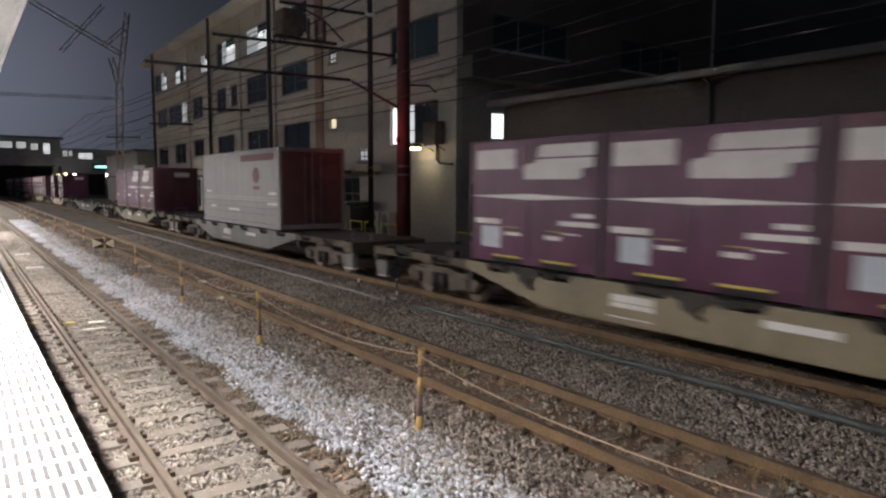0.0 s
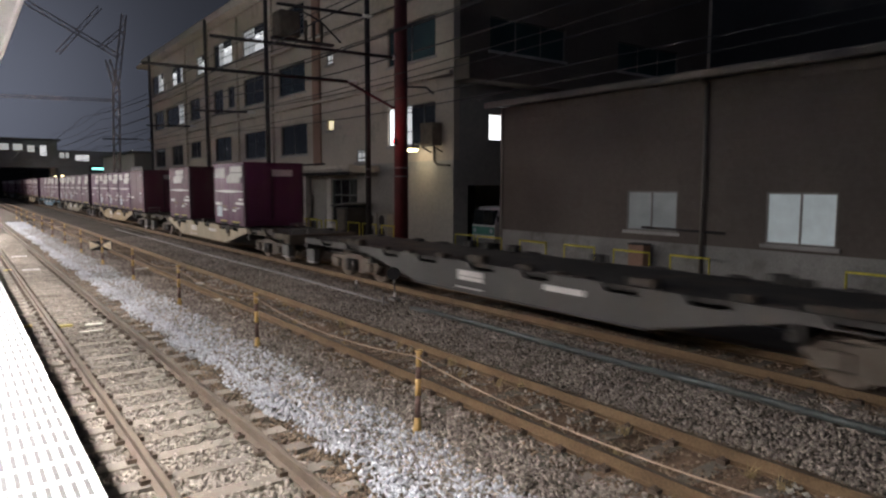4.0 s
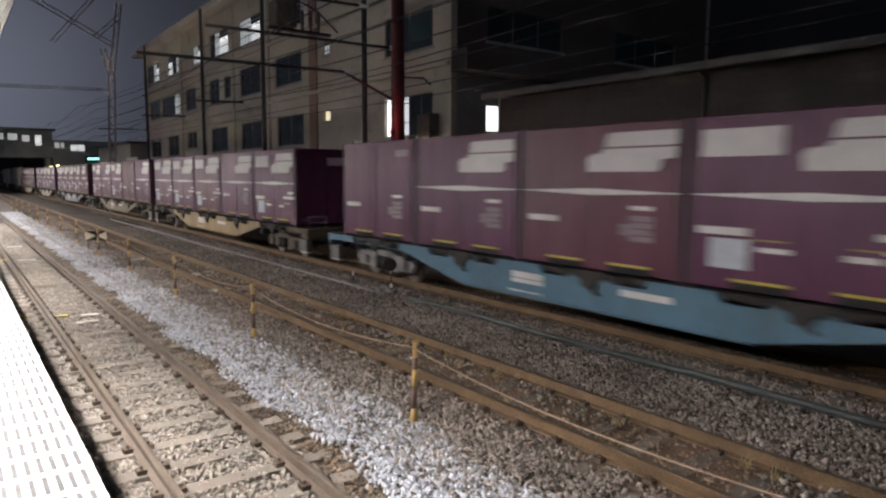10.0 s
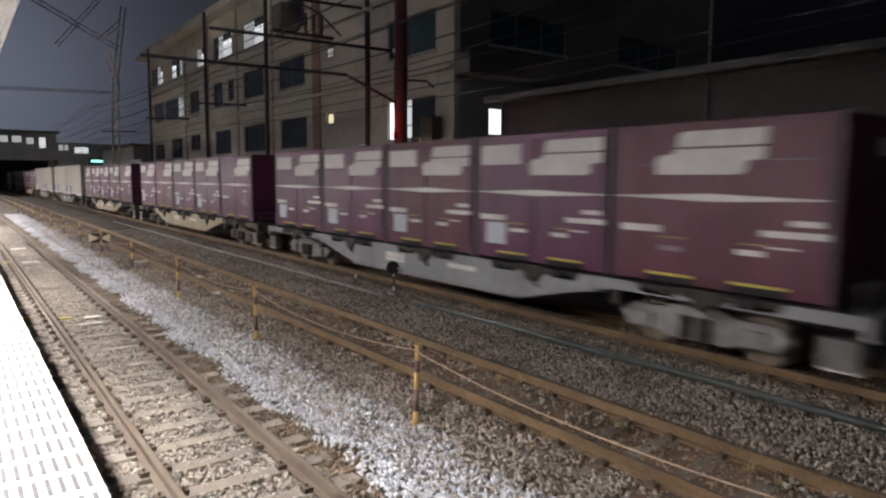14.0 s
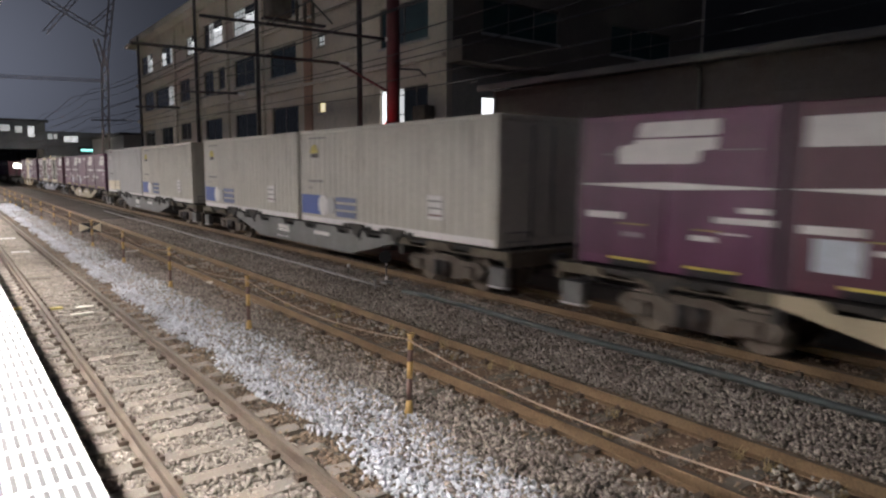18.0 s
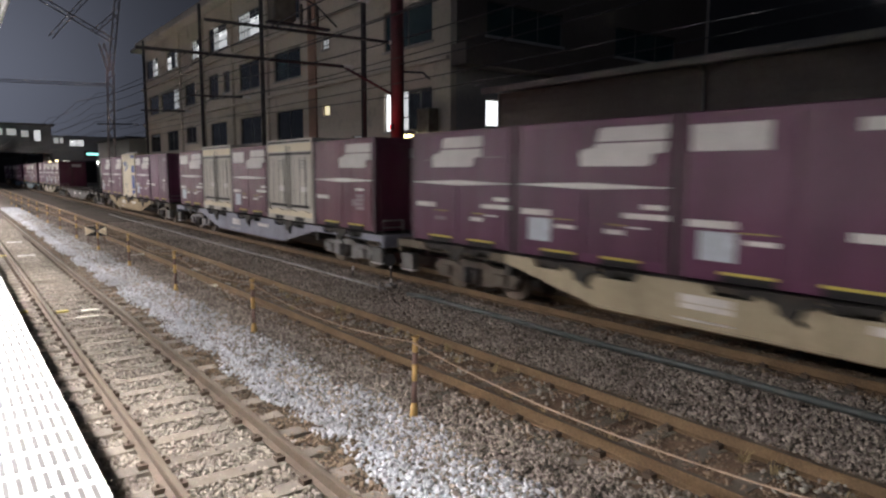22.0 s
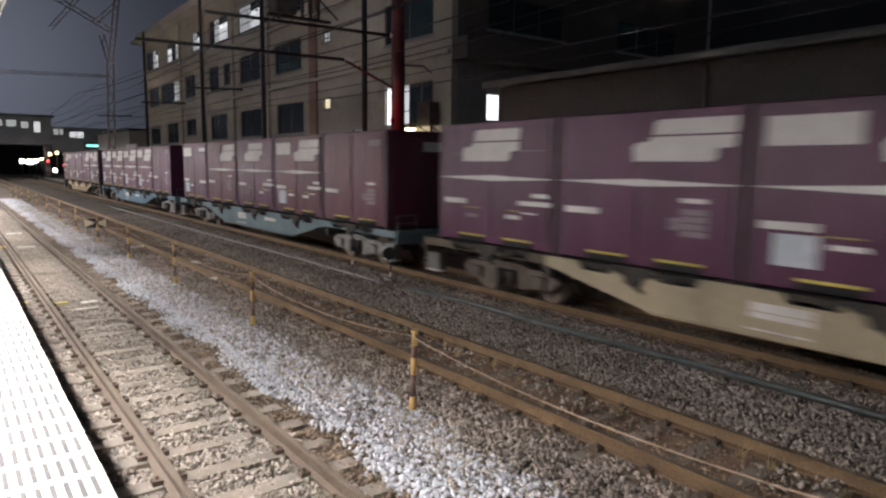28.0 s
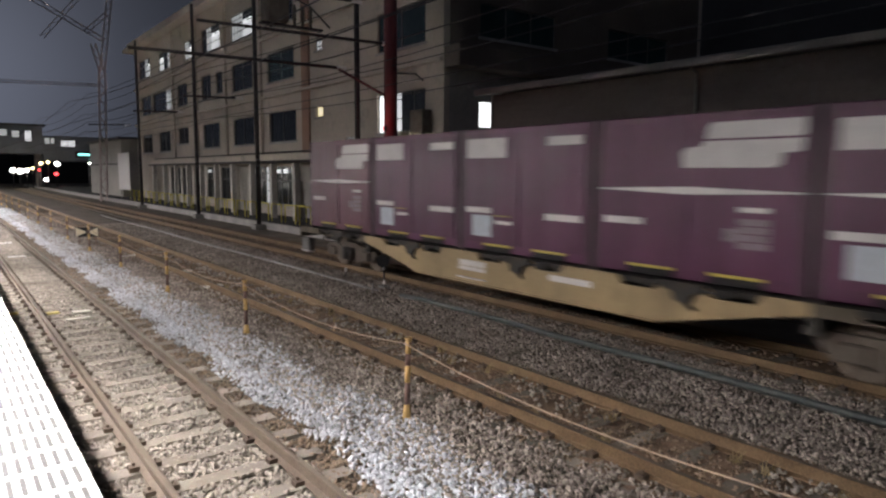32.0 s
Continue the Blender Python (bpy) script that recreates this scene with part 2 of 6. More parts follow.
M_FRAME = mat("dull_aluminium_frame", (0.20, 0.19, 0.18), 0.5, metal=0.4, scale=4, vary=0.1, bump=0.0)
M_LIT = glow("lit_window_pane", (0.95, 0.97, 1.0), 0.62)
M_LIT_BRIGHT = glow("brightly_lit_window_pane", (0.95, 0.97, 1.0), 1.8)
M_LIT_FAINT = glow("faintly_lit_frosted_pane", (0.72, 0.82, 0.84), 0.12)
M_STEP = mat("dull_grey_step_plate", (0.15, 0.146, 0.14), 0.6, metal=0.2, scale=3, vary=0.3, fine=40, bump=0.1, dirt=(0.07, 0.05, 0.035), dirt_amount=0.4)
M_BOGIE_PALE = mat("pale_dusty_bogie_steel", (0.28, 0.275, 0.275), 0.8, scale=4, vary=0.3, fine=40, bump=0.2, dirt=(0.12, 0.09, 0.07), dirt_amount=0.35)
M_HOOP = mat("bright_yellow_rail_paint", (0.78, 0.68, 0.10), 0.5, scale=5, vary=0.15, bump=0.03)
M_LIT_DIM = glow("dimly_lit_window_pane", (0.9, 0.93, 0.95), 0.30)
M_LIT_WARM = glow("warm_lit_window_pane", (1.0, 0.86, 0.55), 0.8)
M_LAMP = glow("white_lamp_glass", (1.0, 0.98, 0.92), 9.0)
M_LAMP_WARM = glow("yellow_lamp_glass", (1.0, 0.82, 0.42), 7.0)
M_LAMP_RED = glow("red_lamp_glass", (1.0, 0.05, 0.06), 6.0)
M_LAMP_CYAN = glow("cyan_sign_tube", (0.35, 1.0, 0.95), 2.2)
M_POST_Y = mat("worn_yellow_stake", (0.50, 0.33, 0.12), 0.6, scale=6, vary=0.25, fine=40, bump=0.1, dirt=(0.14, 0.06, 0.03), dirt_amount=0.35)
M_POST_B = mat("worn_dark_band", (0.155, 0.095, 0.08), 0.65, scale=6, vary=0.3, fine=40, bump=0.1)
M_ROPE = mat("dusty_orange_rope", (0.40, 0.30, 0.215), 0.9, scale=20, vary=0.2, fine=120, bump=0.2)
M_CABLE = mat("dull_green_cable_duct", (0.05, 0.062, 0.06), 0.30, scale=2, vary=0.25, fine=40, bump=0.05, dirt=(0.14, 0.12, 0.10), dirt_amount=0.25)
M_BOARD = mat("weathered_white_board", (0.62, 0.60, 0.52), 0.7, scale=4, vary=0.15, fine=40, bump=0.1)
M_GREENPAINT = mat("green_truck_paint", (0.10, 0.30, 0.24), 0.35, scale=2, vary=0.1, bump=0.0)
M_WIRE = mat("dark_wire", (0.03, 0.028, 0.03), 0.5, metal=0.3, scale=4, bump=0)
M_FARWALL = mat("far_station_wall", (0.16, 0.17, 0.19), 0.8, scale=0.3, vary=0.2, fine=4, bump=0.05)
M_ASPHALT = mat("yard_asphalt", (0.06, 0.056, 0.052), 0.92, scale=0.5, vary=0.3, fine=40, fine_vary=0.2, bump=0.3)
M_KERB = mat("pale_kerb_concrete", (0.40, 0.38, 0.36), 0.85, scale=1, vary=0.25, fine=30, bump=0.2)
M_SILL_GRIME = mat("grimy_wagon_end_paint", (0.12, 0.098, 0.068), 0.8, scale=1.5, vary=0.3, fine=30, bump=0.15, dirt=(0.05, 0.038, 0.027), dirt_amount=0.5)
# near-black: the darkness of night is put into this wall colour
M_FARDARK = mat("night_shade_far_wall", (0.028, 0.028, 0.030), 0.9, scale=0.3, vary=0.2, fine=4, bump=0.05)
SILL = {}
for _k, _c in (("cream", (0.41, 0.345, 0.23)), ("grey", (0.27, 0.275, 0.285)), ("tan", (0.36, 0.265, 0.135)), ("olive", (0.235, 0.20, 0.128)),
               ("blue", (0.085, 0.178, 0.25)), ("teal", (0.13, 0.20, 0.225)), ("dark", (0.060, 0.056, 0.052)), ("slate", (0.17, 0.168, 0.16)), ("lilac", (0.26, 0.27, 0.33))):
    SILL[_k] = mat(_k + "_wagon_paint", _c, 0.55, scale=1.2, vary=0.18, fine=25, bump=0.08, dirt=tuple(0.30 * v + 0.70 * w for v, w in zip(_c, (0.085, 0.066, 0.046))), dirt_amount=0.38, dirt_scale=1.8, stretch=(1, 1, 0.5))

# ---------------------------------------------------------------- mesh helpers


def box(bm, x0, x1, y0, y1, z0, z1, bevel=0.0, slot=0):
    vs = [bm.verts.new((x, y, z)) for x in (x0, x1) for y in (y0, y1) for z in (z0, z1)]
    fs = [bm.faces.new([vs[i] for i in q]) for q in ((0, 1, 3, 2), (4, 6, 7, 5), (0, 4, 5, 1), (2, 3, 7, 6), (0, 2, 6, 4), (1, 5, 7, 3))]
    for f in fs:
        f.material_index = slot
    if bevel:
        es = list({e for f in fs for e in f.edges})
        bmesh.ops.bevel(bm, geom=es, offset=bevel, segments=1, affect="EDGES")
    return bm


def prism(bm, outline, y0, y1, slot=0):
    """The outline (x, z) drawn out from y0 to y1."""
    a = [bm.verts.new((x, y0, z)) for x, z in outline]
    b = [bm.verts.new((x, y1, z)) for x, z in outline]
    n = len(a)
    fs = [bm.faces.new(a), bm.faces.new(b[::-1])] + [bm.faces.new((a[(i + 1) % n], a[i], b[i], b[(i + 1) % n])) for i in range(n)]
    for f in fs:
        f.material_index = slot
    return bm


def rod(bm, p, q, r0, r1=None, sides=8, slot=0):
    p, q = Vector(p), Vector(q)
    r1 = r0 if r1 is None else r1
    turn = (q - p).to_track_quat("Z", "Y").to_matrix()
    rings = []
    for c, r in ((p, r0), (q, r1)):
        rings.append([bm.verts.new(c + turn @ Vector((r * math.cos(TAU * i / sides), r * math.sin(TAU * i / sides), 0))) for i in range(sides)])
    fs = [bm.faces.new((rings[0][i], rings[0][(i + 1) % sides], rings[1][(i + 1) % sides], rings[1][i])) for i in range(sides)]
    fs += [bm.faces.new(rings[0][::-1]), bm.faces.new(rings[1])]
    for f in fs:
        f.material_index = slot
        f.smooth = len(f.verts) == 4 and sides > 6
    return bm


def tube(bm, pts, r, sides=6):
    """One bent tube through the points."""
    pts = [Vector(q) for q in pts]
    rings = []
    for i, q in enumerate(pts):
        d = (pts[min(i + 1, len(pts) - 1)] - pts[max(i - 1, 0)]).normalized()
        up = Vector((0, 0, 1)) if abs(d.z) < 0.9 else Vector((0, 1, 0))
        a = d.cross(up).normalized()
        b = a.cross(d)
        rings.append([bm.verts.new(q + r * (math.cos(TAU * k / sides) * a + math.sin(TAU * k / sides) * b)) for k in range(sides)])
    for u, v in zip(rings, rings[1:]):
        for k in range(sides):
            bm.faces.new((u[k], u[(k + 1) % sides], v[(k + 1) % sides], v[k])).smooth = sides > 6
    bm.faces.new(rings[0][::-1]), bm.faces.new(rings[-1])
    return bm


def mesh_of(name, bm, *materials):
    bmesh.ops.recalc_face_normals(bm, faces=bm.faces)
    me = bpy.data.meshes.new(name)
    bm.to_mesh(me)
    bm.free()
    for m in materials:
        me.materials.append(m)
    return me


def part(name, bm, material, parent=None, label="", at=None):
    """Links a bmesh, or a mesh that exists, as one object under parent."""
    if isinstance(bm, bmesh.types.BMesh):
        bm = mesh_of(name, bm, *(material if isinstance(material, (list, tuple)) else (material,)))
    ob = new(name, bm)
    if parent is not None:
        ob.parent = parent
    if at is not None:
        ob.matrix_basis = at
    return tagged(ob, label)


def thing(name, at, label, category, group="", kind=""):
    ob = new(name)
    ob.empty_display_size = 0.3
    ob.matrix_basis = at
    return tagged(ob, label, category, group, kind)


def B():
    return bmesh.new()


def bx(*a, **k):
    return box(bmesh.new(), *a, **k)


def raw_mesh(name, verts, faces, *materials):
    me = bpy.data.meshes.new(name)
    nv, (nf, k) = len(verts), faces.shape
    me.vertices.add(nv)
    me.vertices.foreach_set("co", np.asarray(verts, np.float32).ravel())
    me.loops.add(nf * k)
    me.loops.foreach_set("vertex_index", np.asarray(faces, np.int32).ravel())
    me.polygons.add(nf)
    me.polygons.foreach_set("loop_start", np.arange(0, nf * k, k, dtype=np.int32))
    for m in materials:
        me.materials.append(m)
    me.update(calc_edges=True)
    return me



# ---------------------------------------------------------------- ground and tracks
TRACKS = [1.985, 5.762, 10.098]
GAUGE = 0.566
FAR = -260.0

ground = part("ground", bx(-1500, 700, -700, 1500, -0.9, -0.20), M_GROUND)
tagged(ground, "dark old ballast and dirt ground around the tracks", "ground", kind="structure")
yard = part("yard_ground", bx(-150, 60, 13.45, 60, -0.198, 0.10), M_ASPHALT)
tagged(yard, "dark asphalt yard beside the railway", "ground", kind="structure")
kerb = part("kerb", bx(-150, 60, 13.2, 13.45, -0.198, 0.14, bevel=0.02), M_KERB)
tagged(kerb, "pale concrete kerb along the yard", "kerb", kind="structure")


def rail_profile():
    return [(-0.063, -0.153), (0.063, -0.153), (0.063, -0.14), (0.009, -0.122), (0.009, -0.045), (0.033, -0.035), (0.033, -0.006), (0.026, 0.0),
            (-0.026, 0.0), (-0.033, -0.006), (-0.033, -0.035), (-0.009, -0.045), (-0.009, -0.122), (-0.063, -0.14)]


def rail_mesh(side, head):
    bm = B()
    pr = rail_profile()
    a = [bm.verts.new((FAR, y, z)) for y, z in pr]
    b = [bm.verts.new((60, y, z)) for y, z in pr]
    n = len(pr)
    for i in range(n):
        f = bm.faces.new((a[i], a[(i + 1) % n], b[(i + 1) % n], b[i]))
        f.material_index = 1 if i in (7,) else 0
    bm.faces.new(a[::-1]), bm.faces.new(b)
    return mesh_of("rail", bm, side, head)


RAILS = [rail_mesh(M_RAIL, M_RAILTOP), rail_mesh(M_RAIL_ORANGE, M_RAILTOP_DULL), rail_mesh(M_RAIL_ORANGE, M_RAILTOP_DULL)]
SLEEPER = mesh_of("sleeper", prism(B(), [(-0.12, -0.30), (0.12, -0.30), (0.10, -0.152), (-0.10, -0.152)], -1.0, 1.0), M_SLEEPER)
SLEEPER_PITCH = 0.60


def clip_bm(bm, x, y):
    for s in (-1, 1):
        box(bm, x - 0.05, x + 0.05, y + s * 0.10 - 0.045, y + s * 0.10 + 0.045, -0.153, -0.105)
        rod(bm, (x, y + s * 0.10, -0.15), (x, y + s * 0.10, -0.075), 0.016, sides=5)


tracks = []
for i, yc in enumerate(TRACKS):
    tr = thing("railway_track", pose(0, yc, 0), "narrow-gauge railway track of rusty rails on concrete sleepers", "railway track", "parallel tracks", "structure")
    tracks.append(tr)
    for s in (-1, 1):
        part("rail", RAILS[i], None, tr, at=pose(0, s * GAUGE, 0))
    near_end = (-62, -70, -40)[i]
    x = 6.0
    while x > near_end:
        part("sleeper", SLEEPER, None, tr, at=pose(x, 0, 0, 0, 0, random.uniform(-0.6, 0.6)))
        x -= SLEEPER_PITCH
    bm = B()
    while x > -150:
        box(bm, x - 0.11, x + 0.11, -1.0, 1.0, -0.25, -0.152)
        x -= SLEEPER_PITCH
    part("far_sleepers", bm, M_SLEEPER, tr)["kind"] = "stuff"
    bm = B()
    x = 6.0
    while x > (-34, -12, -5)[i]:
        for s in (-1, 1):
            clip_bm(bm, x, s * GAUGE)
        x -= SLEEPER_PITCH
    part("rail_clips", bm, M_CLIP, tr)["kind"] = "stuff"

# trodden brown fines that fill the middle and the train's track
def fines(name, x0, x1, y0, y1, z, rise, label):
    rng = np.random.default_rng(hash_of(name))
    nx, ny = int((x1 - x0) / 0.09), int((y1 - y0) / 0.09)
    X, Y = np.meshgrid(np.linspace(x0, x1, nx), np.linspace(y0, y1, ny), indexing="ij")
    wave = np.sin(2.1 * X + 1.3 * Y) * np.sin(0.9 * X - 2.2 * Y) + 0.6 * np.sin(5.3 * X + 3.1 * Y) * np.sin(4.1 * Y - 2.7 * X)
    Z = z + rise * (0.5 * wave + 0.5 * rng.random(X.shape))
    i = np.arange(nx * ny).reshape(nx, ny)
    quads = np.stack([i[:-1, :-1], i[1:, :-1], i[1:, 1:], i[:-1, 1:]], -1).reshape(-1, 4)
    ob = new(name, raw_mesh(name, np.stack([X, Y, Z], -1).reshape(-1, 3), quads, M_FINES))
    return tagged(ob, label, "ballast", kind="stuff")


def hash_of(s):
    return sum((i + 1) * ord(c) for i, c in enumerate(s))


fines("middle_track_fines", -60, 9, 4.80, 6.72, -0.164, 0.024, "brown dirt and fine stone packed in the middle track")
fines("train_track_fines", -60, 9, 9.15, 11.6, -0.162, 0.020, "brown dirt and fine stone packed in the train's track")
# ballast stones


def stones(name, n, x_lo, x_hi, y_lo, y_hi, z_lo, z_hi, size, material, label, skip=True, bury=0.16, soft=False):
    rng = np.random.default_rng(hash_of(name))
    u = rng.random(n)
    x = x_hi + (x_lo - x_hi) * u ** 1.7
    y = y_lo + (y_hi - y_lo) * rng.random(n)
    if soft:
        mid, half = (y_lo + y_hi) / 2, (y_hi - y_lo) / 2
        ragged = 0.10 * np.sin(1.7 * x) + 0.07 * np.sin(4.3 * x + 1) + 0.05 * np.sin(9.1 * x)
        d = np.abs(y - mid - ragged) / half
        thin = rng.random(n) < np.clip((1.0 - d) / 0.45, 0, 1)
        x, y = x[thin], y[thin]
        n = len(x)
    if skip:
        keep = np.ones(n, bool)
        for yc in TRACKS:
            for s in (-1, 1):
                keep &= np.abs(y - yc - s * GAUGE) > 0.085
            on = (np.abs(y - yc) < 1.0) & (np.abs((x - 6.0) / SLEEPER_PITCH - np.round((x - 6.0) / SLEEPER_PITCH)) < 0.17)
            keep &= ~(on & (rng.random(n) > bury))
        x, y = x[keep], y[keep]
    n = len(x)
    z = z_lo + (z_hi - z_lo) * rng.random(n)
    sc = size * (0.6 + 0.8 * rng.random(n)) * (1 + 0.012 * np.abs(x))
    base = np.array([(1, 0, 0), (-1, 0, 0), (0, 1, 0), (0, -1, 0), (0, 0, 1), (0, 0, -1)], float) * 0.72
    v = (base[None] + 0.55 * (rng.random((n, 6, 3)) - 0.5)) * sc[:, None, None] * (0.7 + 0.6 * rng.random((n, 1, 3)))
    q = rng.normal(size=(n, 4))
    q /= np.linalg.norm(q, axis=1)[:, None]
    w, a, b, c = q.T
    R = np.stack([1 - 2 * (b * b + c * c), 2 * (a * b - c * w), 2 * (a * c + b * w), 2 * (a * b + c * w), 1 - 2 * (a * a + c * c), 2 * (b * c - a * w),
                  2 * (a * c - b * w), 2 * (b * c + a * w), 1 - 2 * (a * a + b * b)], -1).reshape(n, 3, 3)
    v = np.einsum("nij,nkj->nki", R, v) + np.stack([x, y, z], -1)[:, None]
    f = np.array([(0, 2, 4), (2, 1, 4), (1, 3, 4), (3, 0, 4), (2, 0, 5), (1, 2, 5), (3, 1, 5), (0, 3, 5)])
    quads = (np.arange(n)[:, None, None] * 6 + f[None]).reshape(-1, 3)
    ob = new(name, raw_mesh(name, v.reshape(-1, 3), quads, material))
    return tagged(ob, label, "ballast", kind="stuff")


stones("ballast_platform_side", 20000, -42, -1.5, 0.70, 1.42, -0.21, -0.165, 0.029, M_STONE_RUST, "rust-stained crushed stone beside the platform wall", bury=0.3)
stones("ballast_in_track", 44000, -46, -1.5, 1.42, 2.75, -0.200, -0.150, 0.028, M_STONE_RUST, "rust-brown crushed stone between sleepers", bury=0.25)
stones("ballast_shoulder", 16000, -46, -1.2, 2.62, 3.35, -0.205, -0.150, 0.026, M_STONE_BROWN, "brown fine crushed stone at the sleeper ends", bury=0.8)
stones("ballast_clean", 58000, -60, -1.0, 2.96, 4.26, -0.195, -0.123, 0.0305, M_STONE_CLEAN, "clean pale grey crushed stone beside the track", skip=False, soft=True)
stones("ballast_old", 62000, -50, 0.0, 3.4, 5.2, -0.195, -0.125, 0.030, M_STONE_OLD, "old grey-brown crushed stone around the rope stakes")
stones("ballast_between_rails", 22000, -40, 0.0, 4.75, 6.75, -0.175, -0.140, 0.026, M_STONE_BROWN, "rusty crushed stone in the middle track", bury=0.85)
stones("ballast_between_tracks", 60000, -40, 1.0, 6.45, 9.4, -0.195, -0.150, 0.030, M_STONE_OLD, "old grey crushed stone between two tracks")
stones("ballast_train_track", 9000, -40, 1.0, 9.2, 11.0, -0.165, -0.14, 0.034, M_STONE_BROWN, "brown crushed stone under the passing train")
stones("ballast_by_the_platform_end", 9000, 9, -1.4, 0.70, 2.75, -0.20, -0.155, 0.034, M_STONE_RUST, "rust-stained crushed stone farther along the near track", bury=0.25)
stones("ballast_clean_end", 8000, 9, -1.0, 3.04, 4.24, -0.20, -0.125, 0.034, M_STONE_CLEAN, "clean pale crushed stone farther along the track", skip=False, soft=True)
stones("ballast_old_end", 16000, 9, 0.0, 3.5, 9.4, -0.195, -0.155, 0.036, M_STONE_OLD, "old grey-brown crushed stone farther along the tracks", bury=0.5)



def crib_heaps():
    """Small heaps of pale stone that lie on the dirt of the middle track, one or two to a crib."""
    rng = np.random.default_rng(77)
    at = []
    x = 3.0
    while x > -26:
        if rng.random() < 0.75:
            n = int(rng.integers(14, 34))
            cy = 6.02 + 0.16 * rng.normal()
            at.append(np.stack([x + 0.13 * rng.normal(size=n), cy + 0.15 * rng.normal(size=n)], -1))
        x -= 0.30 + 0.45 * rng.random()
    return np.concatenate(at)


def loose_stones(name, spots, z, size, material, label):
    rng = np.random.default_rng(hash_of(name))
    n = len(spots)
    base = np.array([(1, 0, 0), (-1, 0, 0), (0, 1, 0), (0, -1, 0), (0, 0, 1), (0, 0, -1)], float) * 0.72
    v = (base[None] + 0.6 * (rng.random((n, 6, 3)) - 0.5)) * (size * (0.6 + 0.9 * rng.random(n)))[:, None, None]
    v = v + np.concatenate([spots, z + 0.035 * rng.random((n, 1))], -1)[:, None]
    f = np.array([(0, 2, 4), (2, 1, 4), (1, 3, 4), (3, 0, 4), (2, 0, 5), (1, 2, 5), (3, 1, 5), (0, 3, 5)])
    ob = new(name, raw_mesh(name, v.reshape(-1, 3), (np.arange(n)[:, None, None] * 6 + f[None]).reshape(-1, 3), material))
    return tagged(ob, label, "ballast", kind="stuff")


loose_stones("ballast_heaps", crib_heaps(), -0.145, 0.034, M_STONE_HEAP, "small heaps of pale grey stone on the middle track's dirt")


def weed_tuft(x, y, seed):
    """A dry tuft: some thirty bent blades from one root."""
    rnd = random.Random(seed)
    verts, faces = [], []
    for _ in range(30):
        a, h = rnd.uniform(0, TAU), rnd.uniform(0.05, 0.15)
        lean, w = rnd.uniform(0.02, 0.11), 0.004
        dx, dy = math.cos(a), math.sin(a)
        k = len(verts)
        ox, oy = rnd.uniform(-0.05, 0.05), rnd.uniform(-0.05, 0.05)
        for u, ww in ((0.0, w), (0.6, w), (1.0, 0.001)):
            px, py, pz = ox + dx * lean * u * u, oy + dy * lean * u * u, h * u
            verts += [(px - dy * ww, py + dx * ww, pz), (px + dy * ww, py - dx * ww, pz)]
        faces += [(k, k + 1, k + 3, k + 2), (k + 2, k + 3, k + 5, k + 4)]
    tuft = new("weed_tuft", raw_mesh("weed_tuft", np.array(verts), np.array(faces), M_WEED))
    tuft.location = (x, y, -0.155)
    tagged(tuft, "dry straw-coloured weed tuft between rusty rails", "weed", "dry weeds")


for i in range(26):
    weed_tuft(-0.4 - 0.62 * i + random.uniform(-0.25, 0.25), random.choice((5.98, 6.10, 6.18, 5.45)) + random.uniform(-0.08, 0.08), 300 + i)

# ---------------------------------------------------------------- platform
platform = thing("platform", pose(0, 0, 0), "concrete station platform paved with white tiles", "platform", kind="structure")
part("deck", bx(-135, 30, -6, 0.53, 0.80, 1.085), M_CONCRETE, platform)
part("wall", bx(-135, 30, -6, 0.22, -0.198, 0.80), M_CONCRETE, platform)


def tile_mesh():
    bm = B()
    box(bm, -0.1475, 0.1475, -0.1475, 0.1475, -0.015, 0.0, bevel=0.004)
    for i in range(5):
        box(bm, -0.112, 0.112, -0.1325 + 0.06 * i, -0.1075 + 0.06 * i, -0.002, 0.003, slot=1)
    return mesh_of("paving_tile", bm, M_TILE, M_TILEBAR)


TILE = tile_mesh()
for r in range(5):
    for c in range(60):
        part("paving_tile", TILE, None, platform, at=pose(-2.02 - 0.30 * c, 0.37 - 0.30 * r, 1.10))
part("edge_strip", bx(-19.9, -1.85, 0.5205, 0.55, 1.0852, 1.10), M_TILE, platform)
bm = B()
box(bm, -135, -20.01, -6, 0.55, 1.085, 1.10)
box(bm, -1.84, 30, -6, 0.55, 1.085, 1.10)
box(bm, -20.0, -1.85, -6, -0.96, 1.085, 1.10)
for c in range(60):
    for r in range(20):
        y = 0.49 - 0.06 * r
        x = -20.2 - 0.30 * c
        box(bm, x - 0.1, x + 0.1, y - 0.01, y + 0.01, 1.098, 1.104, slot=1)
for c in range(28):
    for r in range(25):
        x, y = -1.66 + 0.30 * c, 0.49 - 0.06 * r
        box(bm, x - 0.112, x + 0.112, y - 0.0125, y + 0.0125, 1.098, 1.104, slot=1)
part("far_paving", bm, [M_TILE, M_TILEBAR], platform)["kind"] = "stuff"

canopy = thing("platform_canopy", pose(0, 0, 0), "pale steel canopy roof over the platform", "canopy", kind="structure")
part("roof_sheet", bx(-135, 30, -7, 0.52, 4.24, 4.36), M_ROOF, canopy)
part("fascia", bx(-135, 30, 0.52, 0.56, 4.20, 4.46, bevel=0.01), M_ROOF, canopy)
part("ceiling_rib", bx(-135, 30, 0.18, 0.24, 4.16, 4.238), M_EAVE, canopy)
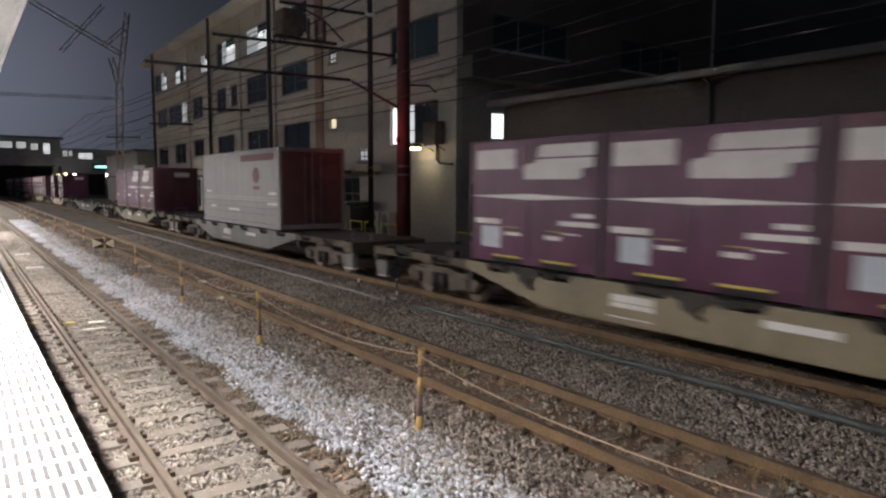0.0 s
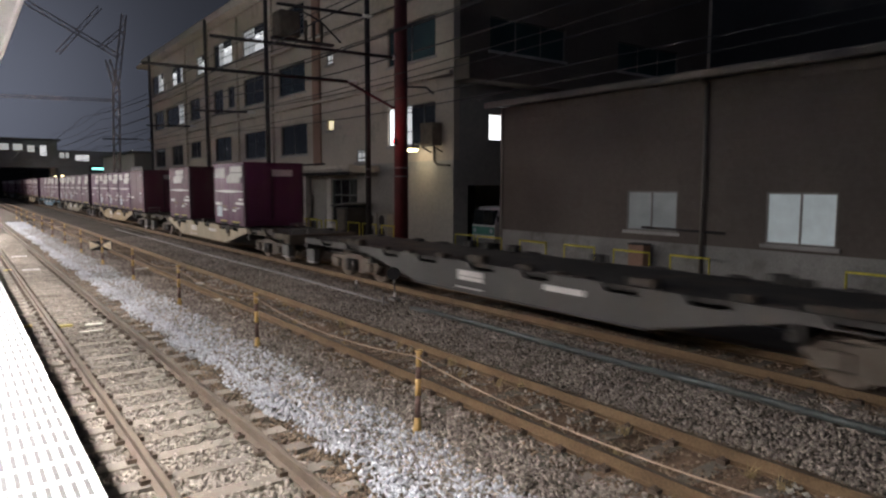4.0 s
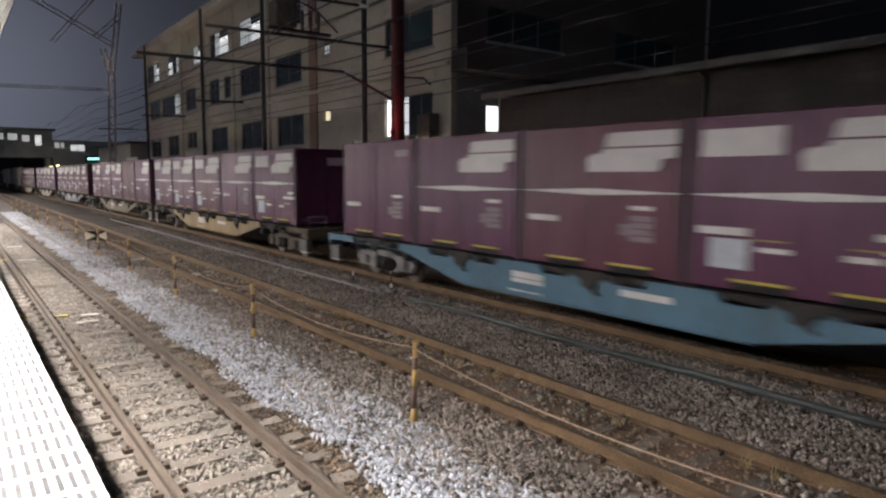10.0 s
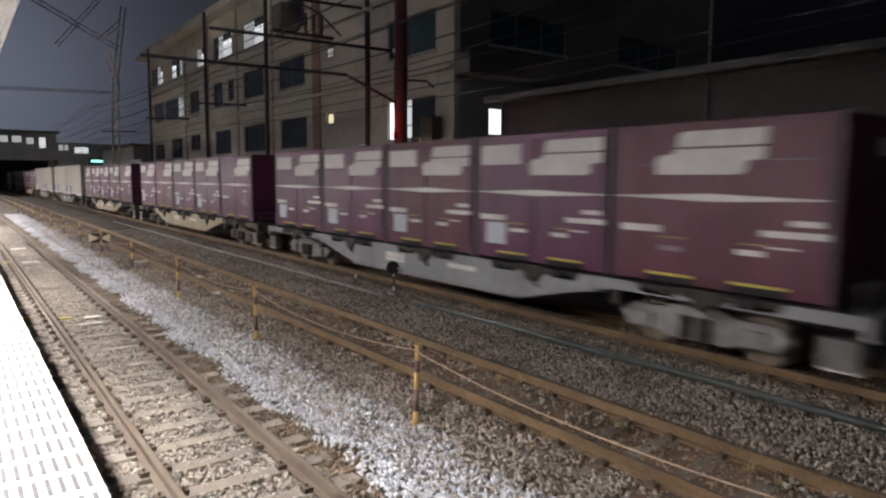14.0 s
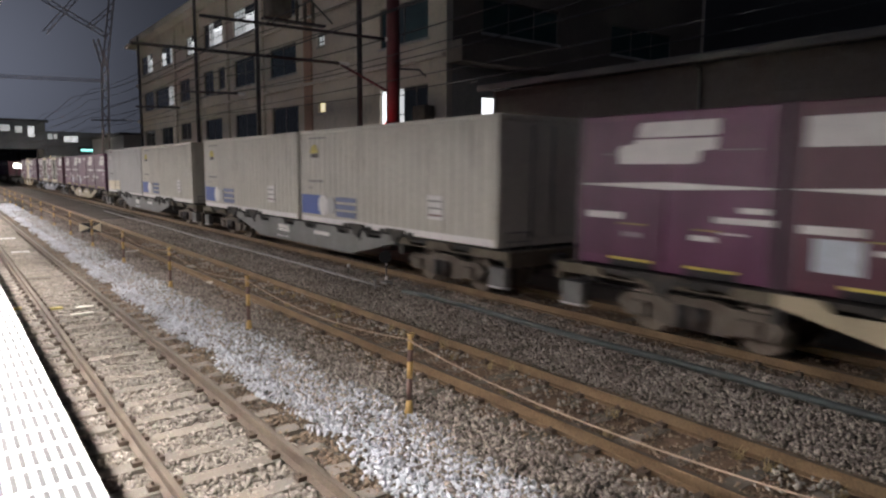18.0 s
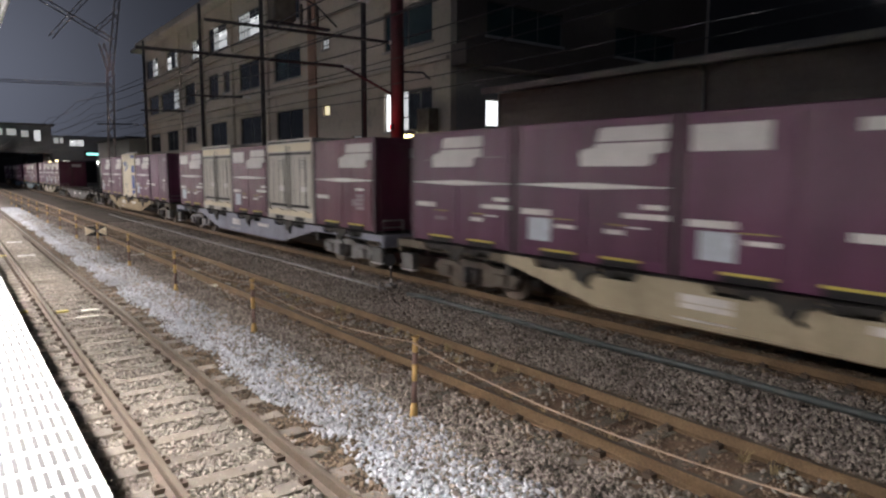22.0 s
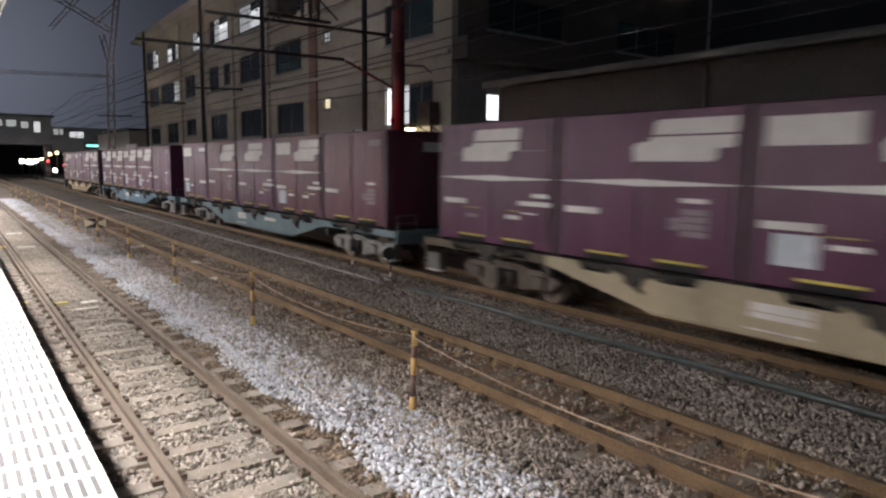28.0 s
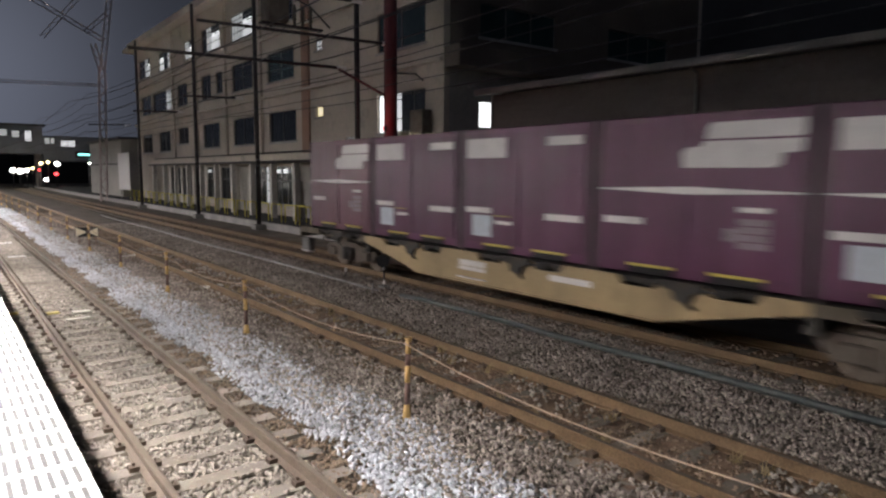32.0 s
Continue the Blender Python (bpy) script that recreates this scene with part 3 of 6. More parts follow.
for i in range(8):
    x = 10 - 10 * i
    pl = thing("canopy_post", pose(x, -3.4, 1.10), "grey steel post that carries the platform canopy", "post", "canopy posts")
    part("shaft", rod(B(), (0, 0, 0), (0, 0, 3.135), 0.11, sides=12), M_STEEL_GREY, pl)
for x in LAMP_X:
    lp = thing("platform_lamp", pose(x, -0.77, 3.842), "white fluorescent tube lamp under the platform canopy", "lamp", "platform lamps")
    for k in (-3.5, 0, 3.5):
        part("hanger", rod(B(), (k, 0, 0.16), (k, 0, 0.40), 0.02, sides=6), M_ROOF, lp)
    part("housing", bx(-4.7, 4.7, -0.14, 0.14, 0.03, 0.16, bevel=0.015), M_ROOF, lp)
    # added fins, out of view: they block light heading towards -x
    bm = B()
    for k in range(28):
        x0 = -4.90 + 0.35 * k
        vs = [bm.verts.new((x0 + dx + slant, y, z)) for z in (-0.20, 0.029) for dx, y, slant in ((-0.004, -0.10, 0.0), (0.004, -0.10, 0.0), (0.004, 0.30, 0.44), (-0.004, 0.30, 0.44))]
        for q in ((0, 3, 2, 1), (4, 5, 6, 7), (0, 1, 5, 4), (1, 2, 6, 5), (2, 3, 7, 6), (3, 0, 4, 7)):
            bm.faces.new([vs[i] for i in q])
    part("louvre", bm, M_ROOF, lp, "row of added slanting fins that steer the tube's light towards +x")["kind"] = "stuff"
back_wall = part("platform_back_wall", bx(-110, 30, -7.2, -7.0, -0.198, 4.40), M_CONCRETE)
tagged(back_wall, "grey concrete wall behind the platform", "wall", kind="structure")

# rope and stakes between the tracks
STAKE_Y = 4.17
STAKES = [-1.15 - 5.02 * i for i in range(14)]


def stake(x):
    st = thing("rope_stake", pose(x, STAKE_Y, -0.17, random.uniform(-1, 1), random.uniform(-1.2, 1.2), 0), "thin yellow and dark banded steel stake holding a rope", "stake", "rope stakes")
    z = [0, 0.20, 0.46, 0.66, 0.80, 0.97]
    for i in range(5):
        part("band", rod(B(), (0, 0, z[i]), (0, 0, z[i + 1]), 0.035 if i else 0.058, 0.034 if i else 0.037, sides=10), M_POST_Y if i % 2 == 0 else M_POST_B, st)
    part("cap", rod(B(), (0, 0, 0.965), (0, 0, 0.985), 0.046, sides=10), M_POST_Y, st)
    part("hook", rod(B(), (-0.05, 0, 0.925), (0.05, 0, 0.925), 0.012, sides=6), M_POST_B, st)


for x in STAKES:
    stake(x)
rope = B()
for a, b in zip([3.87] + STAKES, STAKES):
    pts = []
    for i in range(13):
        u = i / 12
        pts.append((a + (b - a) * u, STAKE_Y - 0.035, 0.755 - 0.60 * u * (1 - u)))
    tube(rope, pts, 0.0075, sides=5)
rp = part("barrier_rope", rope, M_ROPE)
tagged(rp, "slack dusty orange rope strung between the stakes", "rope")

# ---------------------------------------------------------------- the freight train
TRAIN_Y = TRACKS[2]
DECK = 1.10
WAGON = 20.07
MID = WAGON / 2


def train_at(t):
    """Where the front coupling of the first wagon stands at t seconds."""
    drift = np.interp(t, [0, 1, 2, 3, 6, 7, 8, 9, 10, 11, 12, 13, 14, 17, 18, 19, 20, 21, 22, 23, 24, 25, 28, 29, 30, 31, 32],
                      [-0.25, -0.15, -0.06, -0.21, -0.17, 0.44, -0.07, -0.22, -0.33, 0.32, 0.10, -0.11, 0.47, 1.05, 0.38, 0.54, 0.69, 0.47, 0.27, 0.21, -0.46,
                       -0.60, -0.21, -0.27, 0.0, -0.67, -0.96])
    return 6.222 + 13.6486 * t + float(drift)


SLOTS = [MID + 3.611 * j for j in (-2, -1, 0, 1, 2)]
_mesh = {}


def keep(key, make, *materials):
    if key not in _mesh:
        _mesh[key] = mesh_of(key if isinstance(key, str) else key[0], make(), *materials)
    return _mesh[key]


def plate(x0, x1, z0, z1, y, t=0.006):
    return bx(x0, x1, y - t if y < 0 else y, y if y < 0 else y + t, z0, z1)


def box_frame(L, W, H, p=0.07):
    bm = B()
    for sx in (-1, 1):
        for sy in (-1, 1):
            x, y = sx * (L / 2 - p / 2), sy * (W / 2 - p / 2)
            box(bm, x - p / 2, x + p / 2, y - p / 2, y + p / 2, 0, H, bevel=0.008)
    for sy in (-1, 1):
        y = sy * (W / 2 - p / 2)
        box(bm, -L / 2 + p, L / 2 - p, y - p / 2, y + p / 2, H - 0.09, H - 0.004)
        box(bm, -L / 2 + p, L / 2 - p, y - p / 2, y + p / 2, 0.004, 0.15)
    for sx in (-1, 1):
        x = sx * (L / 2 - p / 2)
        box(bm, x - p / 2, x + p / 2, -W / 2 + p, W / 2 - p, H - 0.09, H - 0.006)
        box(bm, x - p / 2, x + p / 2, -W / 2 + p, W / 2 - p, 0.006, 0.13)
    return bm


def ribbed_side(L, z0, z1, y, pitch, depth, side):
    """A pressed sheet with shallow vertical ribs, drawn as one folded strip with thickness."""
    pts = []
    n = max(2, int(L / pitch))
    for i in range(n):
        x = -L / 2 + L * i / n
        w = L / n
        pts += [(x, 0), (x + 0.55 * w, 0), (x + 0.65 * w, depth), (x + 0.9 * w, depth)]
    pts.append((L / 2, 0))
    bm = B()
    rows = [[bm.verts.new((x, side * (y - d), z)) for x, d in pts] + [bm.verts.new((x, side * (y - 0.05), z)) for x in (L / 2, -L / 2)] for z in (z0, z1)]
    m = len(rows[0])
    for i in range(m):
        bm.faces.new((rows[0][i], rows[0][(i + 1) % m], rows[1][(i + 1) % m], rows[1][i]))
    bm.faces.new(rows[0]), bm.faces.new(rows[1][::-1])
    return bm


def door_leaf(w, z0, z1, y, side):
    return ribbed_side(w, z0, z1, y + 0.022, 0.56, 0.012, side)


def stripe_bm(side, y):
    o = [(-1.70, 1.350), (-0.35, 1.305), (0.0, 1.295), (0.4, 1.305), (1.70, 1.345), (1.70, 1.360), (0.4, 1.40), (0.0, 1.412), (-0.4, 1.40), (-1.70, 1.362)]
    return prism(B(), [(x, z) for x, z in o], side * y, side * (y + 0.006))


BOX_LABEL = {
    "E": "purple twelve-foot freight container with a white logo near its middle",
    "F": "purple twelve-foot freight container with a logo and a notice panel",
    "A": "purple twelve-foot freight container with white logo panels and stripe",
    "B": "purple twelve-foot freight container with a white logo and stripe",
    "C": "plain dull purple twelve-foot freight container with few markings",
    "D": "faded purple twelve-foot freight container with white panels, no stripe",
}


def small_box(style, at, seed):
    """A twelve-foot container. Its outline is drawn once; the markings depend on the style."""
    rnd = random.Random(seed)
    paint = M_MAROON if rnd.random() < 0.18 or style == "C" and rnd.random() < 0.5 else M_PURPLE
    pn = paint.name
    ct = thing("freight_container", at, BOX_LABEL[style], "container", "twelve-foot containers")
    L, W, H = 3.56, 2.45, 2.49
    part("body", keep(("body", pn), lambda: bx(-L / 2 + 0.03, L / 2 - 0.03, -W / 2 + 0.03, W / 2 - 0.03, 0.01, H - 0.01, bevel=0.015), paint), None, ct)
    for sx in (-1, 1):
        for sy in (-1, 1):
            part("corner_post", keep("corner_post", lambda: bx(-0.06, 0.06, -0.03, 0.03, 0, H, bevel=0.01), M_PURPLE_DARK), None, ct, at=pose(sx * (L / 2 - 0.06), sy * (W / 2 - 0.045), 0))
    for side in (-1, 1):
        for k in (-1, 1):
            part("door", keep(("door", pn, side), lambda: door_leaf(1.61, 0.18, 2.38, W / 2 - 0.028, side), paint), None, ct, at=pose(k * 0.82, 0, 0))
        y = W / 2
        flip = -side
        s = side

        def mark(name, x0, x1, z0, z1, m=M_MARK, lab=""):
            a, b = sorted((flip * x0, flip * x1))
            key = (name, m.name, side, round(x0, 2), round(x1, 2), round(z0, 2))
            part(name, keep(key, lambda: bx(a, b, *sorted((s * (y - 0.012), s * (y + 0.006))), z0, z1), m), None, ct, lab)

        def logo(shift):
            """Two white bars, the lower one stepped, with rounded slanting ends."""
            top = [(0.24, 2.10), (1.60, 2.10), (1.63, 2.14), (1.63, 2.33), (0.34, 2.33), (0.27, 2.27)]
            low = [(-0.10, 1.69), (1.26, 1.69), (1.34, 1.74), (1.36, 1.88), (1.60, 1.90), (1.62, 2.07), (0.22, 2.07), (0.17, 2.00), (-0.06, 1.98), (-0.13, 1.90)]
            for nm, o in (("top", top), ("low", low)):
                part("logo_bar", keep(("logo", nm, side, shift), lambda: prism(B(), [(flip * (x + shift), z) for x, z in o], s * (y - 0.012), s * (y + 0.006)), M_MARK), None, ct, "white logo bar")

        if style in "AD":
            mark("label_panel", -1.57, -0.38, 1.90, 2.29, lab="white panel")
        if style in "ADF":
            mark("label_panel", -1.58, -0.81, 0.79, 0.90)
            mark("label_panel", -1.38, -0.80, 0.31, 0.74, M_PALE, "pale notice panel")
            mark("hinge_bar", -0.79, -0.27, 0.735, 0.755, M_YELLOW_WORN)
            mark("label_panel", -0.66, -0.22, 0.58, 0.65)
        if style in "BCE":
            mark("label_panel", -1.54, -0.79, 0.80, 0.91)
        if style in "AEF":
            mark("label_panel", 1.20, 1.62, 1.00, 1.08)
            mark("label_panel", 0.82, 1.70, 0.84, 0.93)
            mark("hinge_bar", 0.52, 0.90, 0.71, 0.73, M_YELLOW_WORN)
            mark("label_panel", 0.46, 0.86, 0.56, 0.64)
            mark("label_panel", 0.92, 1.30, 0.68, 0.71)
        if style in "BC":
            mark("label_panel", 0.80, 1.22, 1.07, 1.14)
            for i in range(4 if side < 0 else 0):
                mark("text_bar", 0.80, 1.24, 0.56 + 0.11 * i, 0.65 + 0.11 * i, M_FADED)
            mark("text_bar", 0.60, 0.79, 0.65, 0.83, M_FADED)
        if style == "E":
            mark("hinge_bar", -0.89, -0.36, 0.72, 0.74, M_YELLOW_WORN)
            mark("label_panel", -0.80, -0.41, 0.52, 0.60, M_FADED)
            mark("text_bar", -1.22, -0.98, 1.84, 1.855, M_FADED)
            mark("text_bar", 0.80, 1.45, 1.88, 1.895, M_FADED)
        if style == "D":
            mark("label_panel", 0.70, 1.55, 0.74, 0.86)
            mark("logo_bar", 0.72, 1.55, 2.10, 2.26, lab="white logo bar")
        if style == "C":
            mark("logo_bar", 0.95, 1.50, 2.08, 2.24, M_FADED, "faded white logo bar")
        if style in "ABEF":
            logo(-0.80 if style == "E" else 0.0)
            part("stripe", keep(("stripe", side), lambda: stripe_bm(side, y - 0.004), M_MARK), None, ct, "white tapered stripe")
        # flat black plates paint the shade inside the fork pockets
        for xk in (-0.62, 0.80):
            mark("fork_pocket", xk - 0.40, xk + 0.40, 0.02, 0.125, M_BLACK, "black plate for a fork pocket's dark hollow")
            mark("pocket_edge", xk - 0.41, xk + 0.41, 0.13, 0.17, M_YELLOW, "yellow pocket edge")
    for sx in (-1, 1):
        for k in (-1, 1):
            part("end_panel", keep(("end_panel", pn, sx), lambda: bx(*sorted((sx * (L / 2 - 0.035), sx * (L / 2 - 0.015))), -0.52, 0.52, 0.2, 2.32, bevel=0.01), paint), None, ct, at=pose(0, k * 0.56, 0))
        part("end_logo", keep(("end_logo", sx), lambda: bx(*sorted((sx * (L / 2 - 0.016), sx * (L / 2 - 0.008))), -0.1, 0.75, 1.95, 2.2), M_MARK), None, ct)
        part("end_rod", keep(("end_rod", sx), lambda: rod(B(), (sx * L / 2, -0.1, 0.25), (sx * L / 2, -0.1, 2.2), 0.018), M_STEEL_DARK), None, ct)
    return ct


def scallop(side, y):
    """A lower rail whose upper edge rises and falls in shallow arches."""
    o = [(-1.71, 0.15), (1.71, 0.15)]
    for i in range(25):
        x = 1.71 - 3.42 * i / 24
        o.append((x, 0.28 + 0.09 * abs(math.cos(3.5 * math.pi * x / 1.71 / 2))))
    return prism(B(), o, side * (y - 0.05), side * (y + 0.004))


def white_door_box(at):
    ct = thing("freight_container", at, "silver-white twelve-foot ventilated container with ribbed doors", "container", "twelve-foot containers")
    L, W, H = 3.56, 2.45, 2.61
    part("body", keep("white_body", lambda: bx(-L / 2 + 0.03, L / 2 - 0.03, -W / 2 + 0.07, W / 2 - 0.07, 0.02, H - 0.02), M_WHITEBOX), None, ct)
    part("frame", keep("white_frame", lambda: box_frame(L, W, H), M_WHITEBOX), None, ct)
    for side in (-1, 1):
        for k in (-1, 1):
            part("door", keep(("white_door", side), lambda: ribbed_side(1.62, 0.52, 2.30, W / 2 - 0.01, 0.28, 0.02, side), M_WHITEBOX), None, ct, at=pose(k * 0.82, 0, 0))
            for q in (-0.42, 0.0, 0.42):
                part("door_seam", keep(("door_seam", side), lambda: bx(-0.018, 0.018, *sorted((side * (W / 2 - 0.03), side * (W / 2 - 0.004))), 0.52, 2.04), M_SEAM), None, ct, at=pose(k * 0.82 + q, 0, 0))
            part("lock_bar", keep(("lock_bar", side), lambda: rod(B(), (0, side * (W / 2 + 0.004), 0.3), (0, side * (W / 2 + 0.004), 2.40), 0.016, sides=6), M_STEEL_DARK), None, ct, "dark locking bar", at=pose(k * 0.13, 0, 0))
            part("door_band", keep(("door_band", side), lambda: bx(-0.78, 0.78, *sorted((side * (W / 2 - 0.02), side * (W / 2 + 0.004))), 2.10, 2.19), M_STEEL_DARK), None, ct, at=pose(k * 0.82, 0, 0))
            # the vent slot is a flat strip, its inner shade put into black
            part("vent_slot", keep(("vent_slot", side), lambda: bx(-0.66, 0.62, *sorted((side * (W / 2 - 0.03), side * (W / 2 + 0.004))), 0.44, 0.515), M_BLACK), None, ct, "black strip for a vent slot's dark gap", at=pose(k * 0.82, 0, 0))
            part("gutter_slot", keep(("gutter_slot", side), lambda: bx(-0.76, 0.76, *sorted((side * (W / 2 - 0.03), side * (W / 2 + 0.005))), 2.50, 2.55), M_STEEL_DARK), None, ct, at=pose(k * 0.82, 0, 0))
            for q in range(3):
                part("text_bar", keep(("door_line", side), lambda: bx(-0.16, 0.16, *sorted((side * (W / 2 - 0.02), side * (W / 2 + 0.004))), 0, 0.035), M_STEEL_GREY), None, ct, at=pose(k * 0.82 + 0.18, 0, 1.68 + 0.11 * q))
            part("text_bar", keep(("door_text", side), lambda: bx(-0.12, 0.25, *sorted((side * (W / 2 - 0.02), side * (W / 2 + 0.006))), 0.95, 1.11), M_MARK), None, ct, at=pose(k * 0.83 + 0.2, 0, 0))
        part("lower_rail", keep(("lower_rail", side), lambda: scallop(side, W / 2), M_CREAM), None, ct, "cream lower rail")
        part("top_band", keep(("top_band", side), lambda: bx(-1.70, 1.70, *sorted((side * (W / 2 - 0.05), side * (W / 2 + 0.003))), 2.22, 2.47), M_CREAM), None, ct, "cream top band")
        # pockets are plates too, black for the shade within
        for xk in (-0.8, 0.8):
            part("fork_pocket", keep(("w_pocket", side), lambda: bx(-0.34, 0.34, *sorted((side * (W / 2 - 0.04), side * (W / 2 + 0.006))), 0.02, 0.14), M_BLACK), None, ct, at=pose(xk, 0, 0))
    return ct


def cream_box(at):
    ct = thing("freight_container", at, "cream twelve-foot refrigerated container with a blue mark", "container", "twelve-foot containers")
    L, W, H = 3.57, 2.45, 2.60
    part("body", bx(-L / 2 + 0.03, L / 2 - 0.03, -W / 2 + 0.03, W / 2 - 0.03, 0.02, H - 0.02, bevel=0.02), M_CREAM, ct)
    part("frame", box_frame(L, W, H), M_CREAM, ct)
    for s in (-1, 1):
        y0, y1 = sorted((s * (W / 2 - 0.035), s * (W / 2 - 0.022)))
        f = -s
        def u(x):
            return f * (x - L / 2)

        part("logo_letters", prism(B(), [(u(x), z) for x, z in ((0.34, 1.98), (0.62, 1.84), (1.18, 1.86), (1.24, 2.13), (0.36, 2.14))], y0, y1), M_BLUE_FADED, ct, "grey-blue lettering block")
        part("logo_swoosh", prism(B(), [(u(x), z) for x, z in ((0.36, 1.63), (0.80, 1.60), (1.20, 1.66), (1.50, 1.80), (1.56, 1.95), (1.36, 1.90), (1.20, 1.78), (0.85, 1.67))], y0, y1), M_BLUE, ct, "blue swoosh mark")
        for x0, z0, z1 in ((2.44, 2.34, 2.55), (2.55, 1.48, 1.88), (2.55, 0.52, 1.32), (2.55, 0.22, 0.44)):
            part("blue_panel", bx(*sorted((u(x0), u(3.30))), y0, y1, z0, z1), M_BLUE, ct, "blue panel")
        for x0, x1, z in ((0.32, 1.40, 0.73), (0.87, 1.31, 0.57), (1.00, 1.53, 0.31)):
            part("text_bar", bx(*sorted((u(x0), u(x1))), y0, y1, z, z + 0.045), M_SEAM_PALE, ct)
        # pocket shade painted as flat black plates
        for xk in (-0.8, 0.8):
            part("fork_pocket", bx(xk - 0.34, xk + 0.34, *sorted((s * (W / 2 - 0.04), s * (W / 2 + 0.004))), 0.02, 0.12), M_BLACK, ct)
    return ct


LONG_LABEL = {"white": "long white ribbed freight container with a blue block", "grey": "long silver-grey ribbed freight container with cream lower panels",
              "red": "long silver-grey freight container with a red emblem"}


def long_box(at, style, L=9.10, H=2.70):
    ct = thing("long_freight_container", at, LONG_LABEL[style], "container", "long containers")
    W = 2.49
    paint = {"red": M_GREYBOX, "grey": M_SILVERBOX, "white": M_WHITEBOX}[style]
    part("body", bx(-L / 2 + 0.04, L / 2 - 0.04, -W / 2 + 0.07, W / 2 - 0.07, 0.02, H - 0.02), paint, ct)
    part("frame", box_frame(L, W, H, 0.10), paint, ct)
    for s in (-1, 1):
        if style == "red":
            part("side_panel", ribbed_side(L - 0.25, 0.95, H - 0.12, W / 2 - 0.012, 0.62, 0.012, s), paint, ct)
            for i, z in enumerate((0.20, 0.52, 0.74)):
                part("side_board", bx(-L / 2 + 0.12, L / 2 - 0.12, *sorted((s * (W / 2 - 0.05), s * (W / 2 - 0.006 * (1 + i % 2)))), z, z + (0.29, 0.19, 0.18)[i], bevel=0.008), paint, ct)
        else:
            part("side_panel", ribbed_side(L - 0.25, 0.16, H - 0.12, W / 2 - 0.012, 0.31, 0.03, s), paint, ct)
        f = -s
        y0, y1 = sorted((s * (W / 2 - 0.02), s * (W / 2 + 0.004)))

        def m(name, x0, x1, z0, z1, material, label=""):
            part(name, bx(*sorted((f * (x0 - L / 2), f * (x1 - L / 2))), y0, y1, z0, z1), material, ct, label)
        def round_mark(name, x, z, r, material, label, half=False):
            n = 20
            c = [(f * (x - L / 2) + r * math.cos(TAU * i / n), z + r * math.sin(TAU * i / n)) for i in range(n) if not half or i <= n // 2]
            part(name, prism(B(), c, y0 - 0.003 if s < 0 else y0, y1 if s < 0 else y1 + 0.003), material, ct, label)

        if style == "white":
            m("blue_block", 0.06, 1.36, 0.24, 0.81, M_BLUE, "blue block")
            round_mark("logo_disc", 1.50, 0.53, 0.31, M_MARK, "white disc")
            round_mark("logo_disc", 1.98, 0.53, 0.25, M_SILVERBOX, "pale grey disc")
            for i in range(3):
                m("text_bar", 2.26, 3.39, 0.24 + 0.21 * i, 0.39 + 0.20 * i, M_BLUE_FADED, "faded blue lettering")
            m("lower_rail", 0.10, L - 0.10, 0.02, 0.17, M_MARK, "white lower rail")
            round_mark("warning_label", 0.94, 2.03, 0.25, M_YELLOW, "yellow half-round mark", True)
            m("text_bar", 0.74, 1.16, 1.90, 2.02, M_STEEL_DARK)
            m("text_bar", 0.62, 1.67, 2.44, 2.49, M_SEAM_PALE)
            m("text_bar", 0.52, 1.44, 1.18, 1.25, M_SEAM_PALE)
            m("text_bar", 0.57, 0.76, 1.00, 1.03, M_SEAM_PALE)
            m("label_panel", 6.70, 7.27, 0.45, 1.00, M_MARK)
            for i in range(3):
                part("text_bar", bx(*sorted((f * (6.74 - L / 2), f * (7.22 - L / 2))), y0 - (0.003 if s < 0 else 0), y1 + (0.003 if s > 0 else 0), 0.53 + 0.16 * i, 0.57 + 0.16 * i), M_SEAM_PALE if i else M_REDMARK, ct)
        elif style == "grey":
            m("lower_panel", 0.05, 1.98, 0.15, 0.73, M_CREAM, "cream lower panel")
            m("lower_panel", 2.09, 3.48, 0.19, 0.75, M_CREAM, "cream lower panel")
            for z in (0.42, 0.58):
                part("text_bar", bx(*sorted((f * (2.15 - L / 2), f * (3.46 - L / 2))), y0 - (0.003 if s < 0 else 0), y1 + (0.003 if s > 0 else 0), z, z + 0.03), M_SEAM_PALE, ct)
            m("lower_rail", 0.10, L - 0.10, 0.012, 0.12, M_MARK, "white lower rail")
            m("red_line", 0.64, 1.49, 2.50, 2.56, M_REDMARK, "faded red line")
            m("text_bar", 0.69, 1.51, 1.12, 1.20, M_SEAM)
            m("text_bar", 0.70, 1.20, 0.95, 0.99, M_SEAM)
            m("label_panel", 0.72, 1.16, 2.07, 2.28, M_MARK)
        else:
            round_mark("round_emblem", 6.48, 1.90, 0.29, M_REDMARK, "round red emblem")
            m("text_bar", 6.20, 6.80, 1.38, 1.50, M_REDMARK)
            m("red_band", 4.9, 8.2, 2.42, 2.66, M_REDMARK, "faded red band")
            for i, z in enumerate((1.07, 0.97)):
                m("side_rail", 0.15, L - 0.15, z, z + 0.035, M_SILVERBOX)
            for x0, x1, z in ((7.69, 8.34, 1.20), (7.56, 8.43, 0.84), (3.41, 4.60, 0.54), (1.07, 1.75, 0.62), (0.60, 1.10, 1.24)):
                m("label_panel", x0, x1, z, z + 0.09, M_MARK)
    for sx in (-1, 1):
        for k in (-1, 1):
            part("end_door", bx(*sorted((sx * (L / 2 - 0.05), sx * (L / 2 - 0.02))), k * 0.575 - 0.55, k * 0.575 + 0.55, 0.18, H - 0.14, bevel=0.01), M_REDEND if style == "red" else paint, ct)
